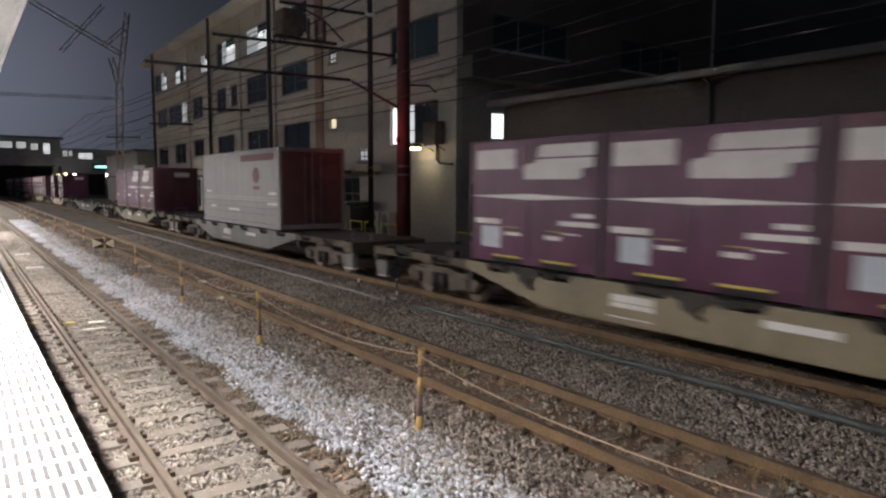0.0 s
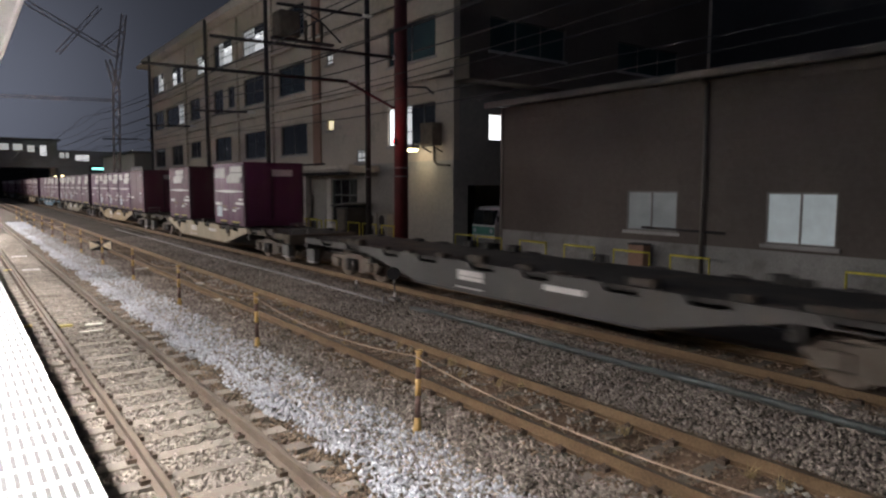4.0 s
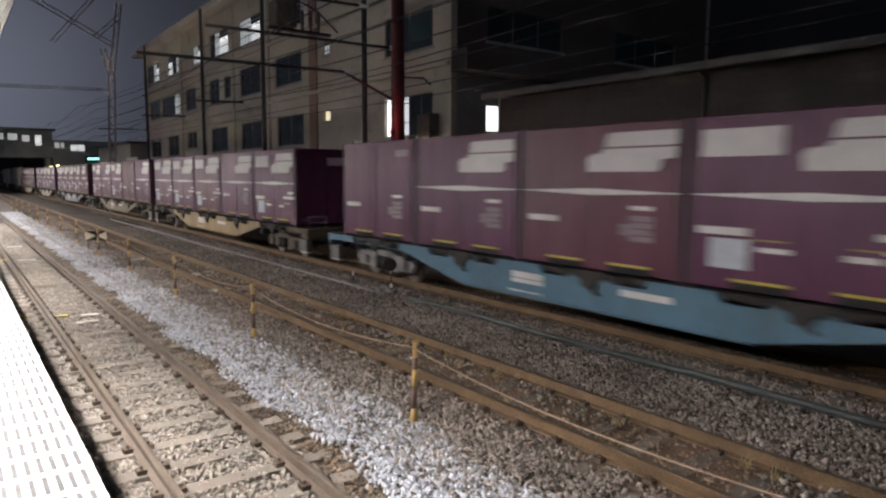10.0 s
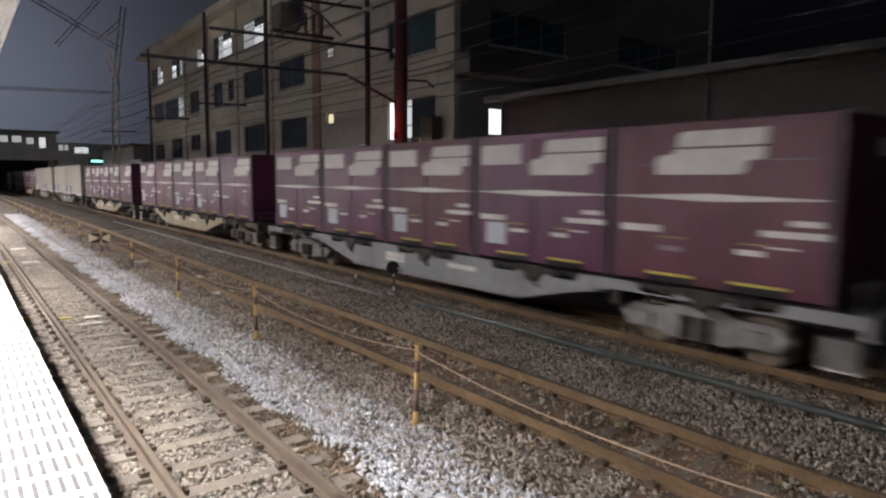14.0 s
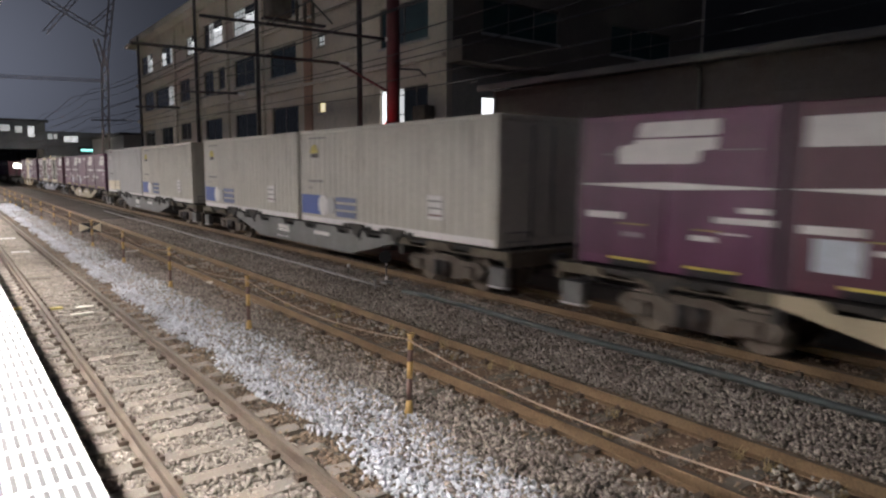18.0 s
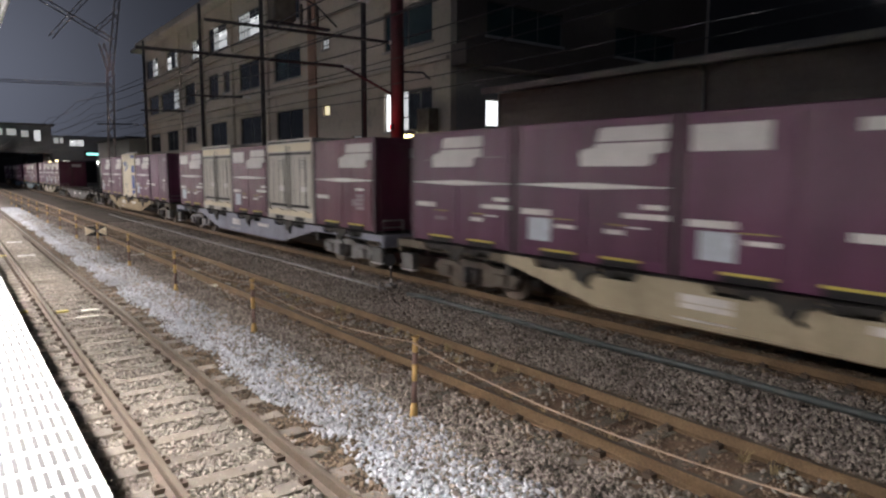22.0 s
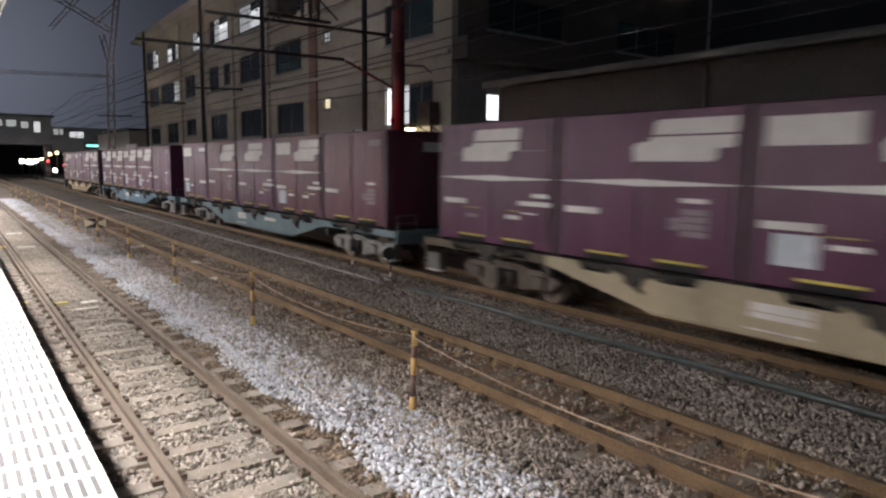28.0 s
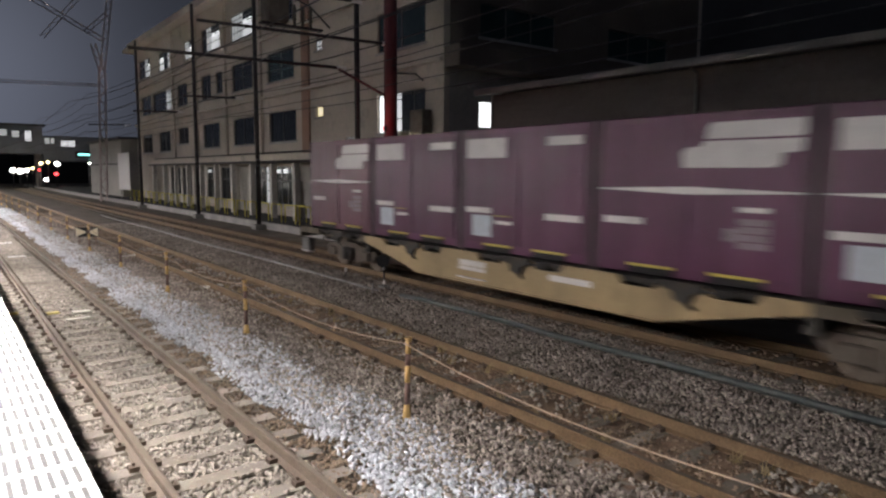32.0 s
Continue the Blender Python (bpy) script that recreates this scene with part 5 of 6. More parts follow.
# black sheet set back in the opening paints the unlit interior
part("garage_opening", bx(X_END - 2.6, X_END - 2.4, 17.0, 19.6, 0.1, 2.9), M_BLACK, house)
window(house, "y", 18.38, 19.35, 4.60, 5.74, X_END, M_LIT_BRIGHT, panes=1)
window(house, "y", 18.4, 22.9, 8.35, 9.75, X_END, M_TEAL, panes=3)
window(house, "y", 26.6, 31.5, 8.35, 9.75, X_END, M_TEAL, panes=3)
window(house, "y", 18.4, 22.9, 11.5, 13.1, X_END, M_TEAL, panes=3)
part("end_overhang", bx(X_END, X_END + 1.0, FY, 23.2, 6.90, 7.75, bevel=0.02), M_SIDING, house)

for i, (x, z) in enumerate(((-23.68, 4.24),)):
    wl_ = thing("wall_lamp", pose(x, FY, z), "small floodlight with a yellow-white glass on a wall arm", "lamp")
    part("arm", tube(B(), [(0, 0, 0.15), (0, -0.6, 0.25), (0, -0.75, 0.1)], 0.025), M_STEEL_DARK, wl_)
    part("head", bx(-0.34, 0.34, -0.98, -0.56, 0.0, 0.16, bevel=0.03), M_STEEL_GREY, wl_)
    part("glass", bx(-0.31, 0.31, -0.95, -0.59, -0.10, -0.002, bevel=0.03), M_LAMP_WARM, wl_)
point_lamp("wall_lamp_light", (-23.68, FY - 0.8, 3.98), 18, (1.0, 0.90, 0.72), 0.12)
unit = thing("outdoor_unit_on_bracket", pose(-22.9, FY, 4.35), "dark box-shaped outdoor unit on a wall bracket", "air conditioner")
part("case", bx(-0.45, 0.45, -0.55, -0.05, 0, 0.95, bevel=0.03), M_BOGIE, unit)
part("bracket", tube(B(), [(-0.4, 0, -0.25), (-0.4, -0.5, -0.02), (0.4, -0.5, -0.02), (0.4, 0, -0.25)], 0.025), M_STEEL_DARK, unit)
cd = thing("bent_conduit", pose(-21.98, FY, 0), "dark bent pipe on the pale wall", "pipe")
part("pipe", tube(B(), [(-1.0, -0.08, 4.5), (-1.0, -0.08, 3.75), (-0.75, -0.08, 3.58), (0.1, -0.08, 3.52)], 0.05), M_STEEL_DARK, cd)

shed = thing("garden_shed", pose(-29.1, 15.75, 0.10), "small dark shed with a sloping roof against the building", "shed")
part("body", bx(-0.6, 0.6, -0.5, 0.70, 0, 1.55), M_STEEL_DARK, shed)
part("door", bx(-0.40, 0.35, -0.54, -0.502, 0.05, 1.45, bevel=0.01), M_BOGIE, shed)
part("roof", prism(B(), [(-0.85, 1.58), (0.85, 1.72), (0.85, 1.79), (-0.85, 1.65)], -0.70, 0.70), M_STEEL_GREY, shed)
for x in (-27.4, -26.4):
    ac = thing("air_conditioner", pose(x, 16.1, 0.10), "pale outdoor air-conditioning unit standing against the wall", "air conditioner", "outdoor units")
    part("case", bx(-0.42, 0.42, -0.18, 0.18, 0.08, 1.30, bevel=0.02), M_WALL_LIGHT, ac)
    for z in (0.40, 0.98):
        part("fan_grille", rod(B(), (-0.05, -0.19, z), (-0.05, -0.183, z), 0.25, sides=20), M_STEEL_DARK, ac)
    part("base", bx(-0.40, 0.40, -0.15, 0.15, 0, 0.078), M_CONCRETE, ac)


def hoop(x0, x1, y, h=0.85):
    hp = thing("guard_hoop", pose((x0 + x1) / 2, y, 0.10), "low yellow tubular steel guard rail in the yard", "guard rail", "yellow guard rails")
    w = (x1 - x0) / 2
    part("tube", tube(B(), [(-w, 0, 0), (-w, 0, h), (w, 0, h), (w, 0, 0)], 0.034, sides=8), M_HOOP, hp)


for a, b in ((-21.2, -20.0), (-19.8, -18.4), (-17.4, -16.1), (-15.25, -13.97), (-13.2, -11.9), (-11.2, -10.0), (-6.6, -5.3), (-4.2, -2.9)):
    hoop(a, b, 16.2, 0.66)
for a, b in ((-28.2, -27.1), (-26.8, -25.6), (-25.1, -24.1), (-30.6, -29.4), (-32.8, -31.6)):
    hoop(a, b, 15.1, 0.86)
for i in range(22):
    a = -29.2 - 1.72 * i
    hoop(a - 1.25, a, 14.2, 0.92)

# ---------------------------------------------------------------- warehouse
WY = 16.80
ware = thing("warehouse", pose(0, 0, 0), "long brown metal-clad warehouse with a pale eave and two small windows", "warehouse")
WX0, WX1 = -19.08, 30.0
holes = [(-13.24, -11.44, 1.35, 2.55), (-8.84, -7.10, 1.22, 2.55)]


def siding(x0, x1, z0, z1, m):
    """Horizontal lapped boards."""
    bm = B()
    n = max(1, round((z1 - z0) / 0.24))
    h = (z1 - z0) / n
    o = []
    for i in range(n):
        o += [(0.0, z0 + h * i), (0.012, z0 + h * (i + 0.94)), (0.0, z0 + h * (i + 0.95))]
    o.append((0.0, z1))
    a = [bm.verts.new((x0, WY + d, z)) for d, z in o] + [bm.verts.new((x0, WY + 0.2, z1)), bm.verts.new((x0, WY + 0.2, z0))]
    b = [bm.verts.new((x1, WY + d, z)) for d, z in o] + [bm.verts.new((x1, WY + 0.2, z1)), bm.verts.new((x1, WY + 0.2, z0))]
    k = len(a)
    for i in range(k):
        bm.faces.new((a[i], a[(i + 1) % k], b[(i + 1) % k], b[i]))
    bm.faces.new(a), bm.faces.new(b[::-1])
    part("wall", bm, m, ware)


part("plinth", bx(WX0, WX1, WY - 0.02, WY + 0.2, 0.10, 1.05), M_CONCRETE, ware, "grey concrete plinth")
x = WX0
for h0, h1, w0, w1 in holes:
    siding(x, h0, 1.052, 5.60, M_SIDING)
    siding(h0, h1, 1.052, w0, M_SIDING)
    siding(h0, h1, w1, 5.60, M_SIDING)
    window(ware, "x", h0, h1, w0, w1, WY, M_LIT_FAINT if h0 > -10 else M_PALEGLASS, panes=2, depth=0.06)
    x = h1
siding(x, WX1, 1.052, 5.60, M_SIDING)
part("side_wall", bx(WX0, WX0 + 0.2, WY + 0.2, 32, 0.10, 5.6), M_SIDING, ware)
part("corner_trim", bx(WX0 - 0.05, WX0 + 0.08, WY - 0.045, WY - 0.022, 0.10, 5.58), M_EAVE, ware)
part("roof", prism(B(), [(WX0 - 0.35, 5.66), (WX1, 5.66), (WX1, 5.74), (WX0 - 0.35, 5.74)], WY - 0.5, 26), M_STEEL_DARK, ware)
part("eave_gutter", bx(WX0 - 0.35, WX1, WY - 0.64, WY - 0.502, 5.56, 5.78, bevel=0.03), M_EAVE, ware, "pale eave gutter")
part("downpipe", rod(B(), (-10.58, WY - 0.10, 0.10), (-10.58, WY - 0.10, 5.5), 0.055), M_EAVE, ware)
part("downpipe", tube(B(), [(-10.58, WY - 0.10, 5.45), (-10.58, WY - 0.52, 5.62)], 0.05), M_EAVE, ware)
part("wall_rail", rod(B(), (-12.6, WY - 0.06, 1.46), (-9.9, WY - 0.06, 1.42), 0.035), M_STEEL_DARK, ware)
lampb = thing("eave_lamp", pose(-19.15, WY - 0.7, 5.72), "small lamp bracket at the warehouse eave", "lamp")
part("arm", tube(B(), [(0, 0.3, 0.05), (0, -0.1, 0.18), (-0.35, -0.1, 0.18)], 0.02), M_STEEL_GREY, lampb)
part("glass", bx(-0.39, -0.33, -0.13, -0.08, 0.155, 0.185, bevel=0.005), M_MARK, lampb)
crate = thing("rusty_crate", pose(-12.45, 16.45, 0.10), "rusty red-brown metal crate beside the warehouse", "crate")
part("case", bx(-0.28, 0.28, -0.18, 0.18, 0, 0.85, bevel=0.02), M_BRICKRED, crate)
part("lid", bx(-0.30, 0.30, -0.20, 0.20, 0.852, 0.89, bevel=0.01), M_STEEL_DARK, crate)

truck = thing("light_truck", pose(-20.75, 18.2, 0.10), "small white and green light truck parked in the alley", "truck")
part("body", prism(B(), [(-0.72, 0.30), (0.72, 0.30), (0.72, 0.95), (-0.72, 0.95)], -0.9, 1.6), M_MARK, truck)
bm = B()
vs = [bm.verts.new(v) for v in ((-0.72, -0.9, 0.952), (0.72, -0.9, 0.952), (0.66, -0.55, 1.74), (-0.66, -0.55, 1.74), (-0.72, 0.6, 0.952), (0.72, 0.6, 0.952), (0.66, 0.5, 1.74), (-0.66, 0.5, 1.74))]
for q in ((0, 1, 2, 3), (5, 4, 7, 6), (4, 0, 3, 7), (1, 5, 6, 2), (3, 2, 6, 7), (1, 0, 4, 5)):
    bm.faces.new([vs[i] for i in q])
part("cab", bm, M_MARK, truck)
part("windscreen", prism(B(), [(-0.62, 1.02), (0.62, 1.02), (0.57, 1.62), (-0.57, 1.62)], -0.90, -0.62), M_GLASS, truck)
part("front_panel", bx(-0.70, 0.70, -0.925, -0.902, 0.62, 0.94, bevel=0.01), M_GREENPAINT, truck, "green front panel")
part("bumper", bx(-0.73, 0.73, -1.0, -0.905, 0.28, 0.46, bevel=0.03), M_STEEL_GREY, truck)
for s in (-1, 1):
    part("headlight", rod(B(), (s * 0.52, -0.945, 0.78), (s * 0.52, -0.926, 0.78), 0.09, sides=14), M_PALE, truck)
    part("mirror", bx(s * 0.80 - 0.05, s * 0.80 + 0.05, -0.85, -0.80, 1.15, 1.40, bevel=0.02), M_BLACK, truck)
    for y in (-0.35, 1.1):
        part("wheel", rod(B(), (s * 0.58, y, 0.26), (s * 0.735, y, 0.26), 0.26, sides=20), M_BLACK, truck)

# ---------------------------------------------------------------- masts, beams and wires
POLE_Y = 12.95


def utility_pole(x, r, h, m, label):
    pl = thing("line_pole", pose(x, POLE_Y, -0.20), label, "pole", "line poles")
    part("shaft", rod(B(), (0, 0, 0), (0, 0, h), r, r * 0.8, sides=14), m, pl)
    part("footing", bx(-0.3, 0.3, -0.3, 0.3, 0, 0.25, bevel=0.03), M_CONCRETE, pl)
    for z in (3.2, 3.5):
        part("band", rod(B(), (0, 0, z), (0, 0, z + 0.05), r * 1.12, sides=14), M_STEEL_GREY, pl)
    return pl


def insulator(bm, p, q):
    p, q = Vector(p), Vector(q)
    for i in range(4):
        a = p + (q - p) * (i / 4)
        rod(bm, a, a + (q - p) * 0.12, 0.075, 0.055, sides=10)


def bracket_arms(parent, spans):
    """Steel arms that reach from the mast over the tracks, at heights above the mast's foot."""
    for y0, y1, z, brace in spans:
        part("arm", rod(B(), (0, y1 - POLE_Y, z + 0.2), (0, y0 - POLE_Y, z + 0.12), 0.05, sides=8), M_STEEL_DARK, parent)
        if brace:
            part("brace", rod(B(), (0, y1 - POLE_Y, z + 0.2), (0, -0.15, z - 0.6), 0.045, sides=8), M_RED, parent)
        bm = B()
        insulator(bm, (0, y1 - POLE_Y + 0.04, z + 0.2), (0, y1 - POLE_Y + 0.45, z + 0.2))
        part("insulator", bm, M_MARK, parent, "white ribbed insulator")


red = utility_pole(-20.16, 0.26, 13.5, M_RED, "thick red-brown steel catenary mast beside the tracks")
bracket_arms(red, [(4.4, 10.8, 6.16, True), (6.3, 12.6, 7.15, False), (8.4, 11.4, 8.4, False)])
part("switch_base", bx(-0.12, 0.12, 8.2 - POLE_Y, 10.3 - POLE_Y, 7.43, 7.50, bevel=0.01), M_STEEL_DARK, red)
part("switch_case", bx(-0.32, 0.32, 8.35 - POLE_Y, 9.05 - POLE_Y, 7.502, 8.30, bevel=0.05), M_BOGIE, red, "dark switch case on the arm")
for k in range(3):
    y = 9.35 + 0.28 * k - POLE_Y
    bm = rod(B(), (0, y, 7.502), (0, y, 8.15), 0.045, sides=8)
    insulator(bm, (0, y, 7.70), (0, y, 8.10))
    part("switch_post", bm, M_BOGIE, red)
part("switch_link", tube(B(), [(0, 8.8 - POLE_Y, 8.28), (0, 9.2 - POLE_Y, 8.42), (0, 9.9 - POLE_Y, 8.17), (0, 10.6 - POLE_Y, 7.6)], 0.025), M_STEEL_DARK, red)
part("side_arm", tube(B(), [(0, 0.2, 6.4), (0, 1.1, 6.45), (0.3, 1.2, 6.2)], 0.035), M_STEEL_DARK, red)
# box and lens are added to give the mast's red light a source
part("signal_box", bx(0.02, 0.14, -0.36, -0.23, 4.36, 4.54, bevel=0.02), M_STEEL_DARK, red)
part("red_light", rod(B(), (0.08, -0.375, 4.45), (0.08, -0.362, 4.45), 0.035, sides=14), M_LAMP_RED, red, "small glowing red lens added for the mast's red light")
# added fill hangs in free air before the mast and reddens it
point_lamp("mast_red_light", (-19.75, POLE_Y - 0.95, 4.4), 13, (1.0, 0.06, 0.08), 0.06)
for x in (-22.5, -32.56, -42.4, -56.8):
    p_ = utility_pole(x, 0.115, 13.0, M_STEEL_DARK, "slim dark line pole beside the yard")
    if x < -30:
        bracket_arms(p_, [(9.4, 11.9, 6.3, False)])

gantry = thing("catenary_gantry", pose(-71.0, POLE_Y, -0.20), "tall forked lattice mast with raking braces, dim in the night", "catenary mast")


def lattice(p, q, width, step, r):
    """Two chords a little apart, joined by zigzag bars."""
    p, q = Vector(p), Vector(q)
    across = (q - p).normalized()
    side = Vector((0, -across.z, across.y)) * width / 2
    bm = B()
    for k in (-1, 1):
        rod(bm, p + k * side, q + k * side, r, sides=6)
    n = max(2, int((q - p).length / step))
    for i in range(n):
        k = 1 if i % 2 else -1
        rod(bm, p + (q - p) * (i / n) - k * side, p + (q - p) * ((i + 1) / n) + k * side, r * 0.6, sides=5)
    return bm


part("mast", lattice((0, -0.2, 0), (0, 0.2, 12.2), 0.55, 0.8, 0.09), M_MAST, gantry)
for end in ((0, -0.45, 14.8), (0, 1.15, 19.2)):
    part("fork_leg", lattice((0, 0.2, 12.2), end, 0.42, 0.7, 0.075), M_MAST, gantry)
part("brace", lattice((0, 0.55, 15.2), (0, -9.0, 20.2), 0.4, 0.8, 0.055), M_MAST, gantry)
part("brace", lattice((0, -1.05, 15.8), (0, 0.95, 17.8), 0.35, 0.7, 0.05), M_MAST, gantry)
part("brace", lattice((0, -4.6, 14.9), (0, -0.9, 19.6), 0.35, 0.7, 0.045), M_MAST, gantry)
part("lower_beam", lattice((0, -9.5, 10.7), (0, 0, 11.0), 0.22, 0.6, 0.035), M_MAST, gantry)
bm = B()
insulator(bm, (0, -1.2, 11.0), (0, -0.4, 11.0))
part("insulator", bm, M_KERB, gantry, "pale ribbed insulator")


def wire(y, z, sag=0.35, r=0.014, label="dark overhead wire along the tracks", xs=range(40, -200, -40)):
    bm = B()
    pts = []
    for a in xs:
        for i in range(8):
            u = i / 8
            pts.append((a - 40 * u, y, z - 4 * sag * u * (1 - u)))
    tube(bm, pts, r, sides=5)
    ob = part("overhead_wire", bm, M_WIRE)
    tagged(ob, label, "wire", "overhead wires")


for y, z, sag, r in ((10.1, 5.15, 0.05, 0.013), (10.1, 6.35, 0.6, 0.014), (5.76, 5.15, 0.05, 0.013), (5.76, 6.3, 0.6, 0.014), (12.7, 8.6, 0.5, 0.02), (13.2, 7.9, 0.55, 0.025),
                     (12.9, 6.9, 0.5, 0.02), (13.1, 9.7, 0.6, 0.02), (13.6, 5.9, 0.4, 0.018), (13.3, 10.8, 0.6, 0.02)):
    wire(y, z, sag, r)

# ---------------------------------------------------------------- lineside things
duct = thing("cable_duct", pose(0, 0, 0), "dull green cable pipe lying on the ballast", "cable")
part("pipe", tube(B(), [(-12.6, 8.35, -0.12), (-11.8, 8.38, -0.085)] + [(-11 + 1.0 * i, 8.36 + 0.03 * math.sin(1.3 * i), -0.085) for i in range(18)], 0.05, sides=10), M_CABLE, duct)
part("pipe", tube(B(), [(-10 + 1.0 * i, 8.46 + 0.03 * math.sin(1.1 * i + 1), -0.105) for i in range(16)], 0.022, sides=8), M_STEEL_GREY, duct)
part("far_pipe", tube(B(), [(-13.5, 8.30, -0.13)] + [(-15 - 2.5 * i, 8.30 + 0.04 * math.sin(i), -0.125) for i in range(14)], 0.03, sides=8), M_STEEL_GREY, duct)
marker = thing("ground_marker", pose(-13.95, 8.75, -0.17), "low stand with a round black disc and white bands", "marker")
part("stem", rod(B(), (0, 0, 0), (0, 0, 0.62), 0.022, sides=8), M_STEEL_DARK, marker)
part("disc", rod(B(), (0.03, -0.05, 0.68), (-0.005, -0.02, 0.68), 0.16, sides=24), M_BLACK, marker, "round black disc")
for z in (0.10, 0.46):
    part("band", rod(B(), (0, 0, z), (0, 0, z + 0.10), 0.030, sides=8), M_MARK, marker)
part("foot", bx(-0.14, 0.14, -0.10, 0.10, -0.02, 0.06, bevel=0.01), M_STEEL_GREY, marker)
mk2 = thing("ground_marker", pose(-15.9, 8.75, -0.17), "short white-topped stake in the ballast", "marker")
part("stem", rod(B(), (0, 0, 0), (0, 0, 0.18), 0.02, sides=8), M_STEEL_DARK, mk2)
part("cap", rod(B(), (0, 0, 0.18), (0, 0, 0.27), 0.04, 0.03, sides=10), M_MARK, mk2)
mk3 = thing("ground_marker", pose(-13.5, 8.15, -0.17), "short grey peg in the ballast", "marker")
part("stem", bx(-0.02, 0.02, -0.02, 0.02, 0, 0.24, bevel=0.004), M_STEEL_GREY, mk3)

sign = thing("track_sign", pose(-28.2, 4.42, -0.17, 0, 0, 62), "low board with a black and white bow-tie pattern on two legs", "sign")
part("board", bx(-0.40, 0.40, -0.012, 0.012, 0.38, 0.74), M_BLACK, sign)
for s in (-1, 1):
    part("white_triangle", prism(B(), [(s * 0.39, 0.39), (s * 0.39, 0.73), (s * 0.01, 0.56)], -0.020, -0.0125), M_CREAM, sign, "white triangle")
    part("leg", rod(B(), (s * 0.3, 0.02, 0), (s * 0.3, 0.02, 0.74), 0.02, sides=8), M_POST_B, sign)

for x, y, w, d, m, lab in ((-31.0, 1.95, 0.5, 0.16, M_MARK, "white painted board lying across the sleepers"), (-25.9, 1.95, 0.5, 0.16, M_MARK, "white painted board lying across the sleepers"),
                           (-31.3, 1.35, 0.28, 0.16, M_YELLOW_WORN, "yellow painted board beside the rail"), (-26.2, 1.32, 0.28, 0.16, M_YELLOW_WORN, "yellow painted board beside the rail"),
                           (-15.1, 1.62, 0.34, 0.15, M_YELLOW_WORN, "yellow painted board between the rails"), (-14.9, 2.15, 0.32, 0.17, M_BOARD, "weathered white board between the rails"),
                           (-15.5, 0.98, 0.28, 0.17, M_YELLOW_WORN, "yellow painted board outside the rail"), (-14.2, 2.0, 0.40, 0.07, M_BOARD, "weathered white board between the rails")):
    bd = thing("track_board", pose(x, y, -0.150), lab, "board", "boards on the track")
    part("board", bx(-d / 2, d / 2, -w / 2, w / 2, 0, 0.035, bevel=0.006), m, bd)
for x, y in ((-24.0, 5.0), (-19.4, 5.45), (-16.4, 5.3)):
    bd = thing("pale_plate", pose(x, y, -0.16, 0, 0, 15), "small pale plate lying on the ballast", "plate", "plates on the ballast")
    part("plate", bx(-0.10, 0.10, -0.22, 0.22, 0, 0.05, bevel=0.01), M_BOARD, bd)

# ---------------------------------------------------------------- far end of the line
annex = thing("low_annex", pose(0, 0, 0), "low grey-pink rendered annex beyond the office building", "building")
part("wall", bx(-92, -74.5, 15.2, 24, 0.10, 6.0), M_WALL_LIGHT, annex)
part("roof", bx(-92.3, -74.2, 14.9, 24.3, 6.002, 6.2), M_STEEL_DARK, annex)
part("band", bx(-92, -74.5, 15.12, 15.198, 3.4, 3.55), M_STEEL_DARK, annex)
window(annex, "x", -90.0, -88.6, 1.2, 2.6, 15.2, M_GLASS)
banner = thing("sign_board", pose(-67.3, 13.9, 0.10), "tall plain white sign board on two posts", "sign")
part("board", bx(-2.3, 2.3, -0.04, 0.04, 0.9, 4.3, bevel=0.01), M_MARK, banner)
for s in (-1, 1):
    part("post", rod(B(), (s * 1.9, 0.08, 0), (s * 1.9, 0.08, 4.2), 0.04), M_STEEL_GREY, banner)
bridge = thing("station_bridge", pose(-130, 0, 0), "far station bridge building with lit windows over the tracks", "bridge")
part("body", bx(-7, 0, -6, 14.5, 5.6, 10.1), M_FARWALL, bridge)
part("roof", bx(-7.5, 0.5, -6.5, 15, 10.102, 10.4), M_STEEL_DARK, bridge)
part("annex", bx(-9, -1, 14.6, 26, 4.4, 8.6), M_FARWALL, bridge)
for y in (-5, 3.9, 14):
    part("pier", bx(-5, -3, y - 0.4, y + 0.4, -0.198, 5.598), M_CONCRETE, bridge)
for y0, y1, z0, z1, m in ((8.2, 9.5, 8.4, 9.4, M_LIT_DIM), (10.2, 11.2, 8.2, 9.2, M_LIT_DIM), (12.0, 12.9, 7.6, 9.3, M_LIT), (5.0, 7.6, 8.4, 9.4, M_LIT_DIM), (1.0, 4.0, 8.4, 9.4, M_LIT_DIM)):
    w_ = part("window", bx(0.002, 0.06, y0 - 0.1, y1 + 0.1, z0 - 0.1, z1 + 0.1), M_FRAME, bridge)
    part("pane", bx(0.062, 0.08, y0, y1, z0, z1), m, w_)
for y0, y1, z0, z1, m in ((14.9, 15.6, 7.3, 8.2, M_LIT_DIM), (15.8, 16.3, 7.3, 8.2, M_LIT_DIM), (17.3, 18.3, 6.9, 7.9, M_LIT), (18.4, 19.4, 6.9, 7.9, M_LIT)):
    w_ = part("window", bx(-0.998, -0.94, y0 - 0.1, y1 + 0.1, z0 - 0.1, z1 + 0.1), M_FRAME, bridge)
    part("pane", bx(-0.938, -0.92, y0, y1, z0, z1), m, w_)
cy = thing("lit_sign", pose(-127, 0, 0), "long cyan-white lit sign strip on a far shopfront", "sign")
part("tube", bx(-0.1, 0.1, 19.2, 22.4, 5.35, 5.62), M_LAMP_CYAN, cy)
part("panel", bx(-0.3, -0.102, 18.8, 22.8, 4.9, 6.0), M_STEEL_DARK, cy)
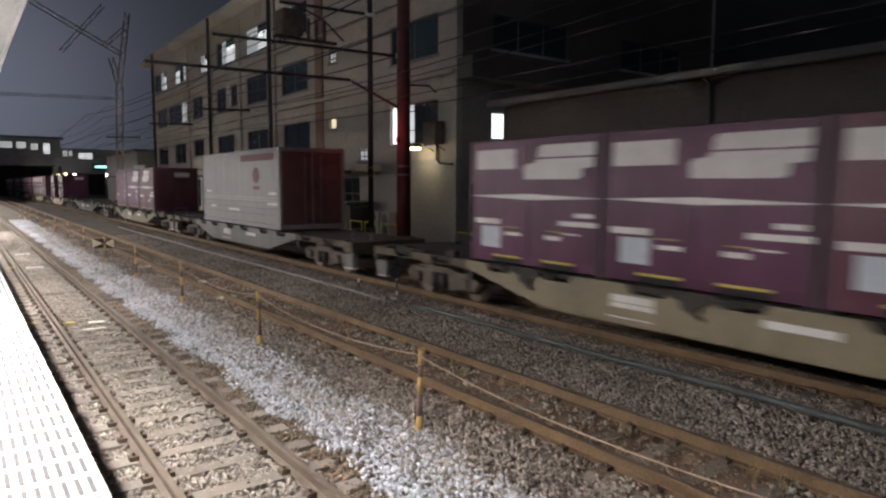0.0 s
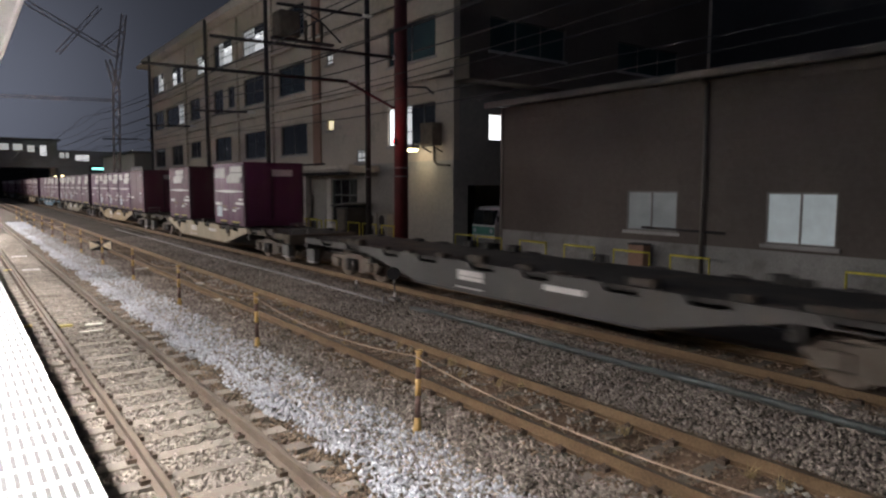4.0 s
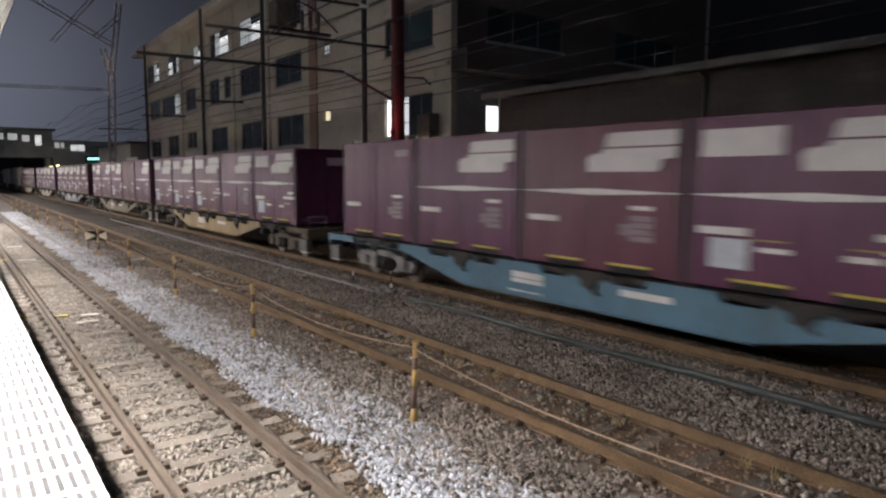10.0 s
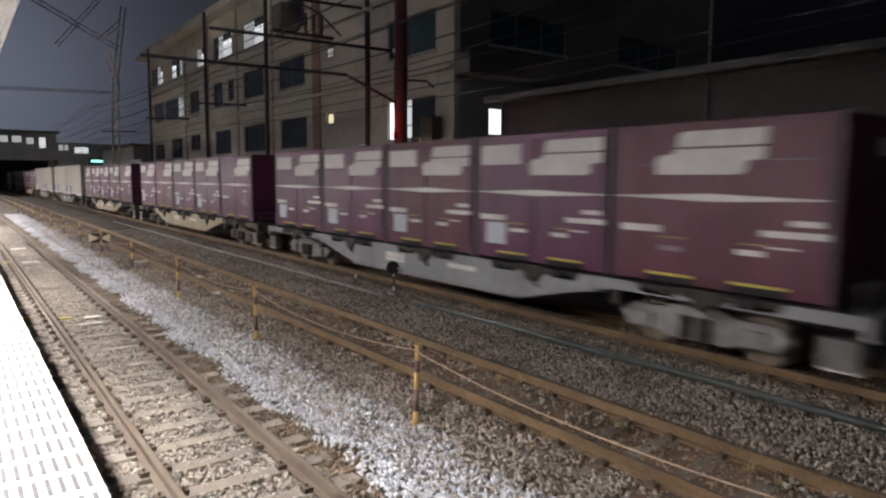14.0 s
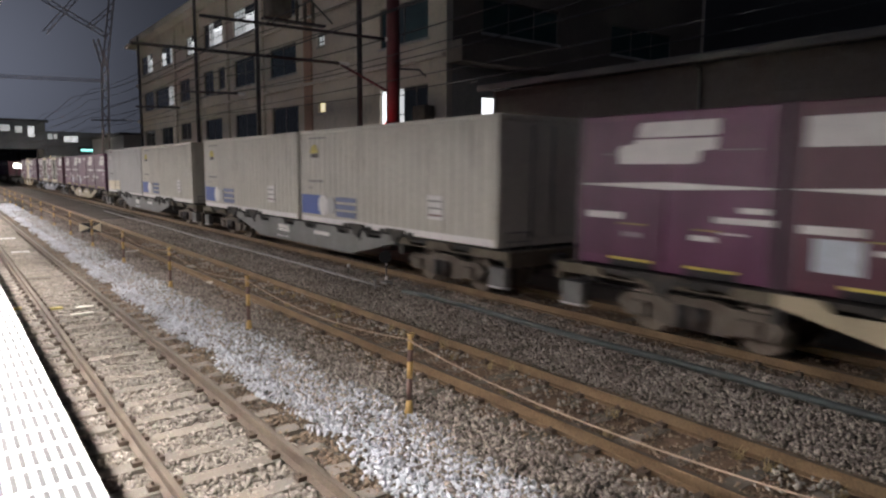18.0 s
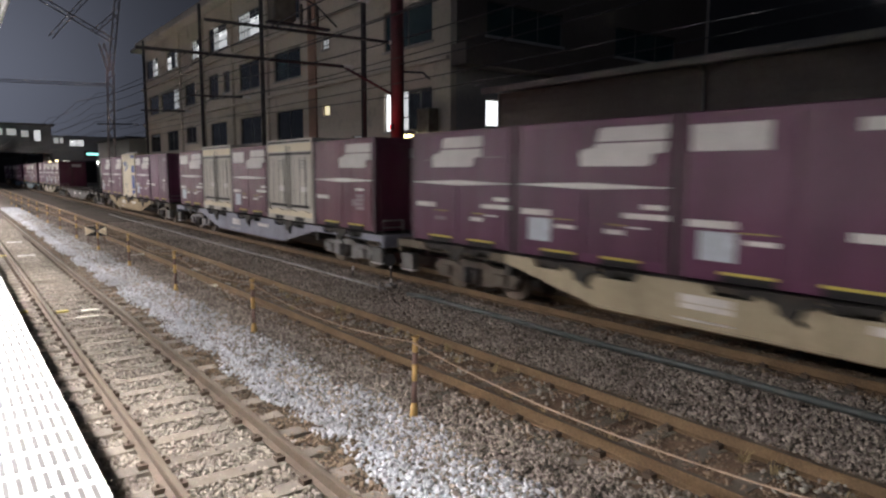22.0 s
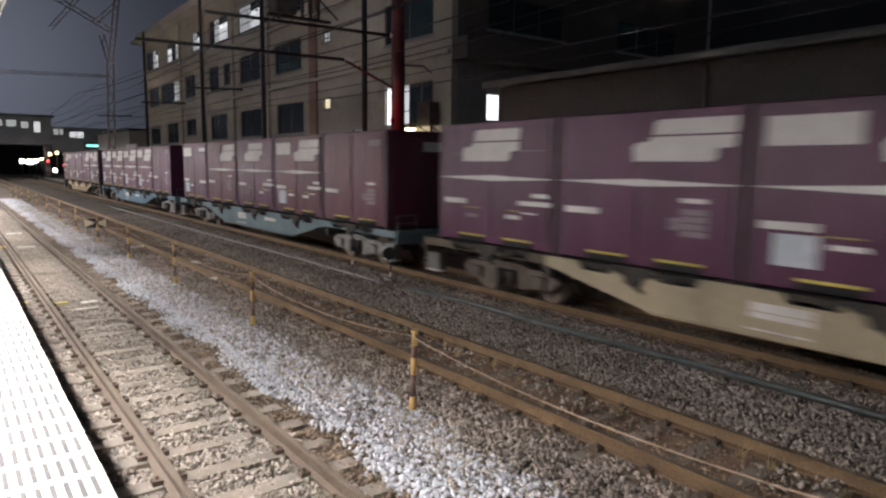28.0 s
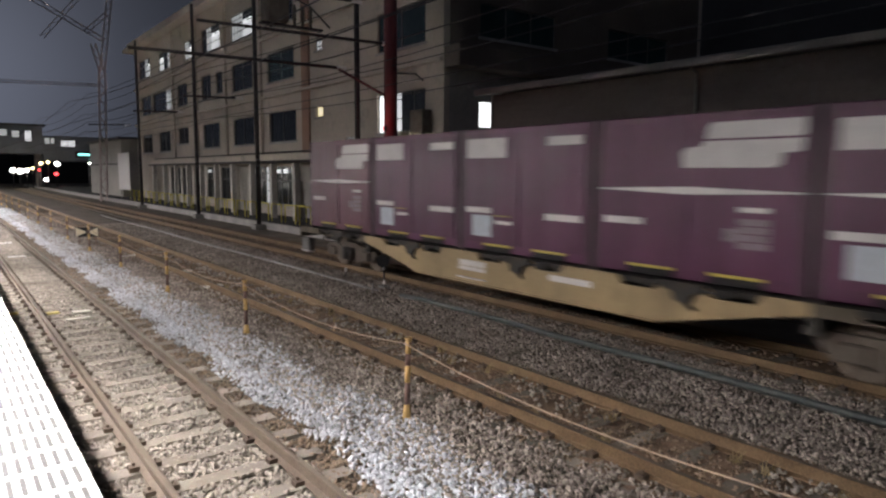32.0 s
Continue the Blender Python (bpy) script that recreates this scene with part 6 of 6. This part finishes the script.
part("post", rod(B(), (-0.2, 20.8, -0.2), (-0.2, 20.8, 4.9), 0.12), M_STEEL_GREY, cy)
# far lights, vehicle lights among them, drawn as globes on added posts
for y, z, m, r, lab in ((20.8, 4.1, M_LAMP, 0.28, "white far light"), (9.7, 2.9, M_LAMP, 0.42, "white far light"), (10.7, 2.8, M_LAMP, 0.5, "white far light"), (11.6, 2.9, M_LAMP, 0.34, "white far light"),
                        (13.6, 4.0, M_LAMP_WARM, 0.26, "yellow far light"), (14.6, 4.2, M_LAMP_WARM, 0.26, "yellow far light"), (15.9, 4.0, M_LAMP, 0.42, "white far light"),
                        (15.7, 2.3, M_LAMP_RED, 0.30, "red far light"), (13.3, 2.9, M_LAMP_RED, 0.16, "red far light"), (14.2, 1.4, M_LAMP, 0.34, "white far light"), (12.4, 3.2, M_LAMP_WARM, 0.24, "yellow far light")):
    sl = thing("far_lamp", pose(-126, y, -0.2), lab + " glowing on a post at the far crossing", "street lamp", "far crossing lamps")
    part("post", rod(B(), (0, 0, 0), (0, 0, z + 0.2), 0.07), M_STEEL_DARK, sl)
    part("globe", rod(rod(B(), (0.1, 0, z + 0.2 - r * 0.5), (0.1, 0, z + 0.2 + r * 0.5), r, r * 0.7, sides=12), (0.1, 0, z + 0.2 - r), (0.1, 0, z + 0.2 - r * 0.5), r * 0.6, r, sides=12), m, sl)
# added backdrop blocks; the first darkens the sky above the warehouse
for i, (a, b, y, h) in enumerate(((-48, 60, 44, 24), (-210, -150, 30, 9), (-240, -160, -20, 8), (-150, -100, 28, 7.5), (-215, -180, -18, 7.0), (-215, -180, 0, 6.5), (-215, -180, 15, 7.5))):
    fh = thing("far_building", pose(0, 0, 0), "plain added far building with the night's darkness in its colour", "building", "far buildings")
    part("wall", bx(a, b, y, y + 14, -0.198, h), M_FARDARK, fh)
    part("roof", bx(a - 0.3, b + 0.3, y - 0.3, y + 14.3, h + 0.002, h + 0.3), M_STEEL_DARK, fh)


# ---------------------------------------------------------------- what moves


def motions():
    times = [1.0 * i for i in range(33)]
    for ob, off, z in MOVERS:
        walk(ob, [(t, pose(train_at(t) + off, TRAIN_Y, z)) for t in times])
    r = 0.41
    spin = []
    n = int(32 * FPS)
    for i in range(n + 1):
        t = i / FPS
        spin.append((t, Matrix.Rotation((train_at(t) / r) % TAU, 4, "Y")))
    for w in WHEELS:
        base = Matrix.Translation(w.matrix_basis.translation)
        walk(w, [(t, base @ m) for t, m in spin])


motions()
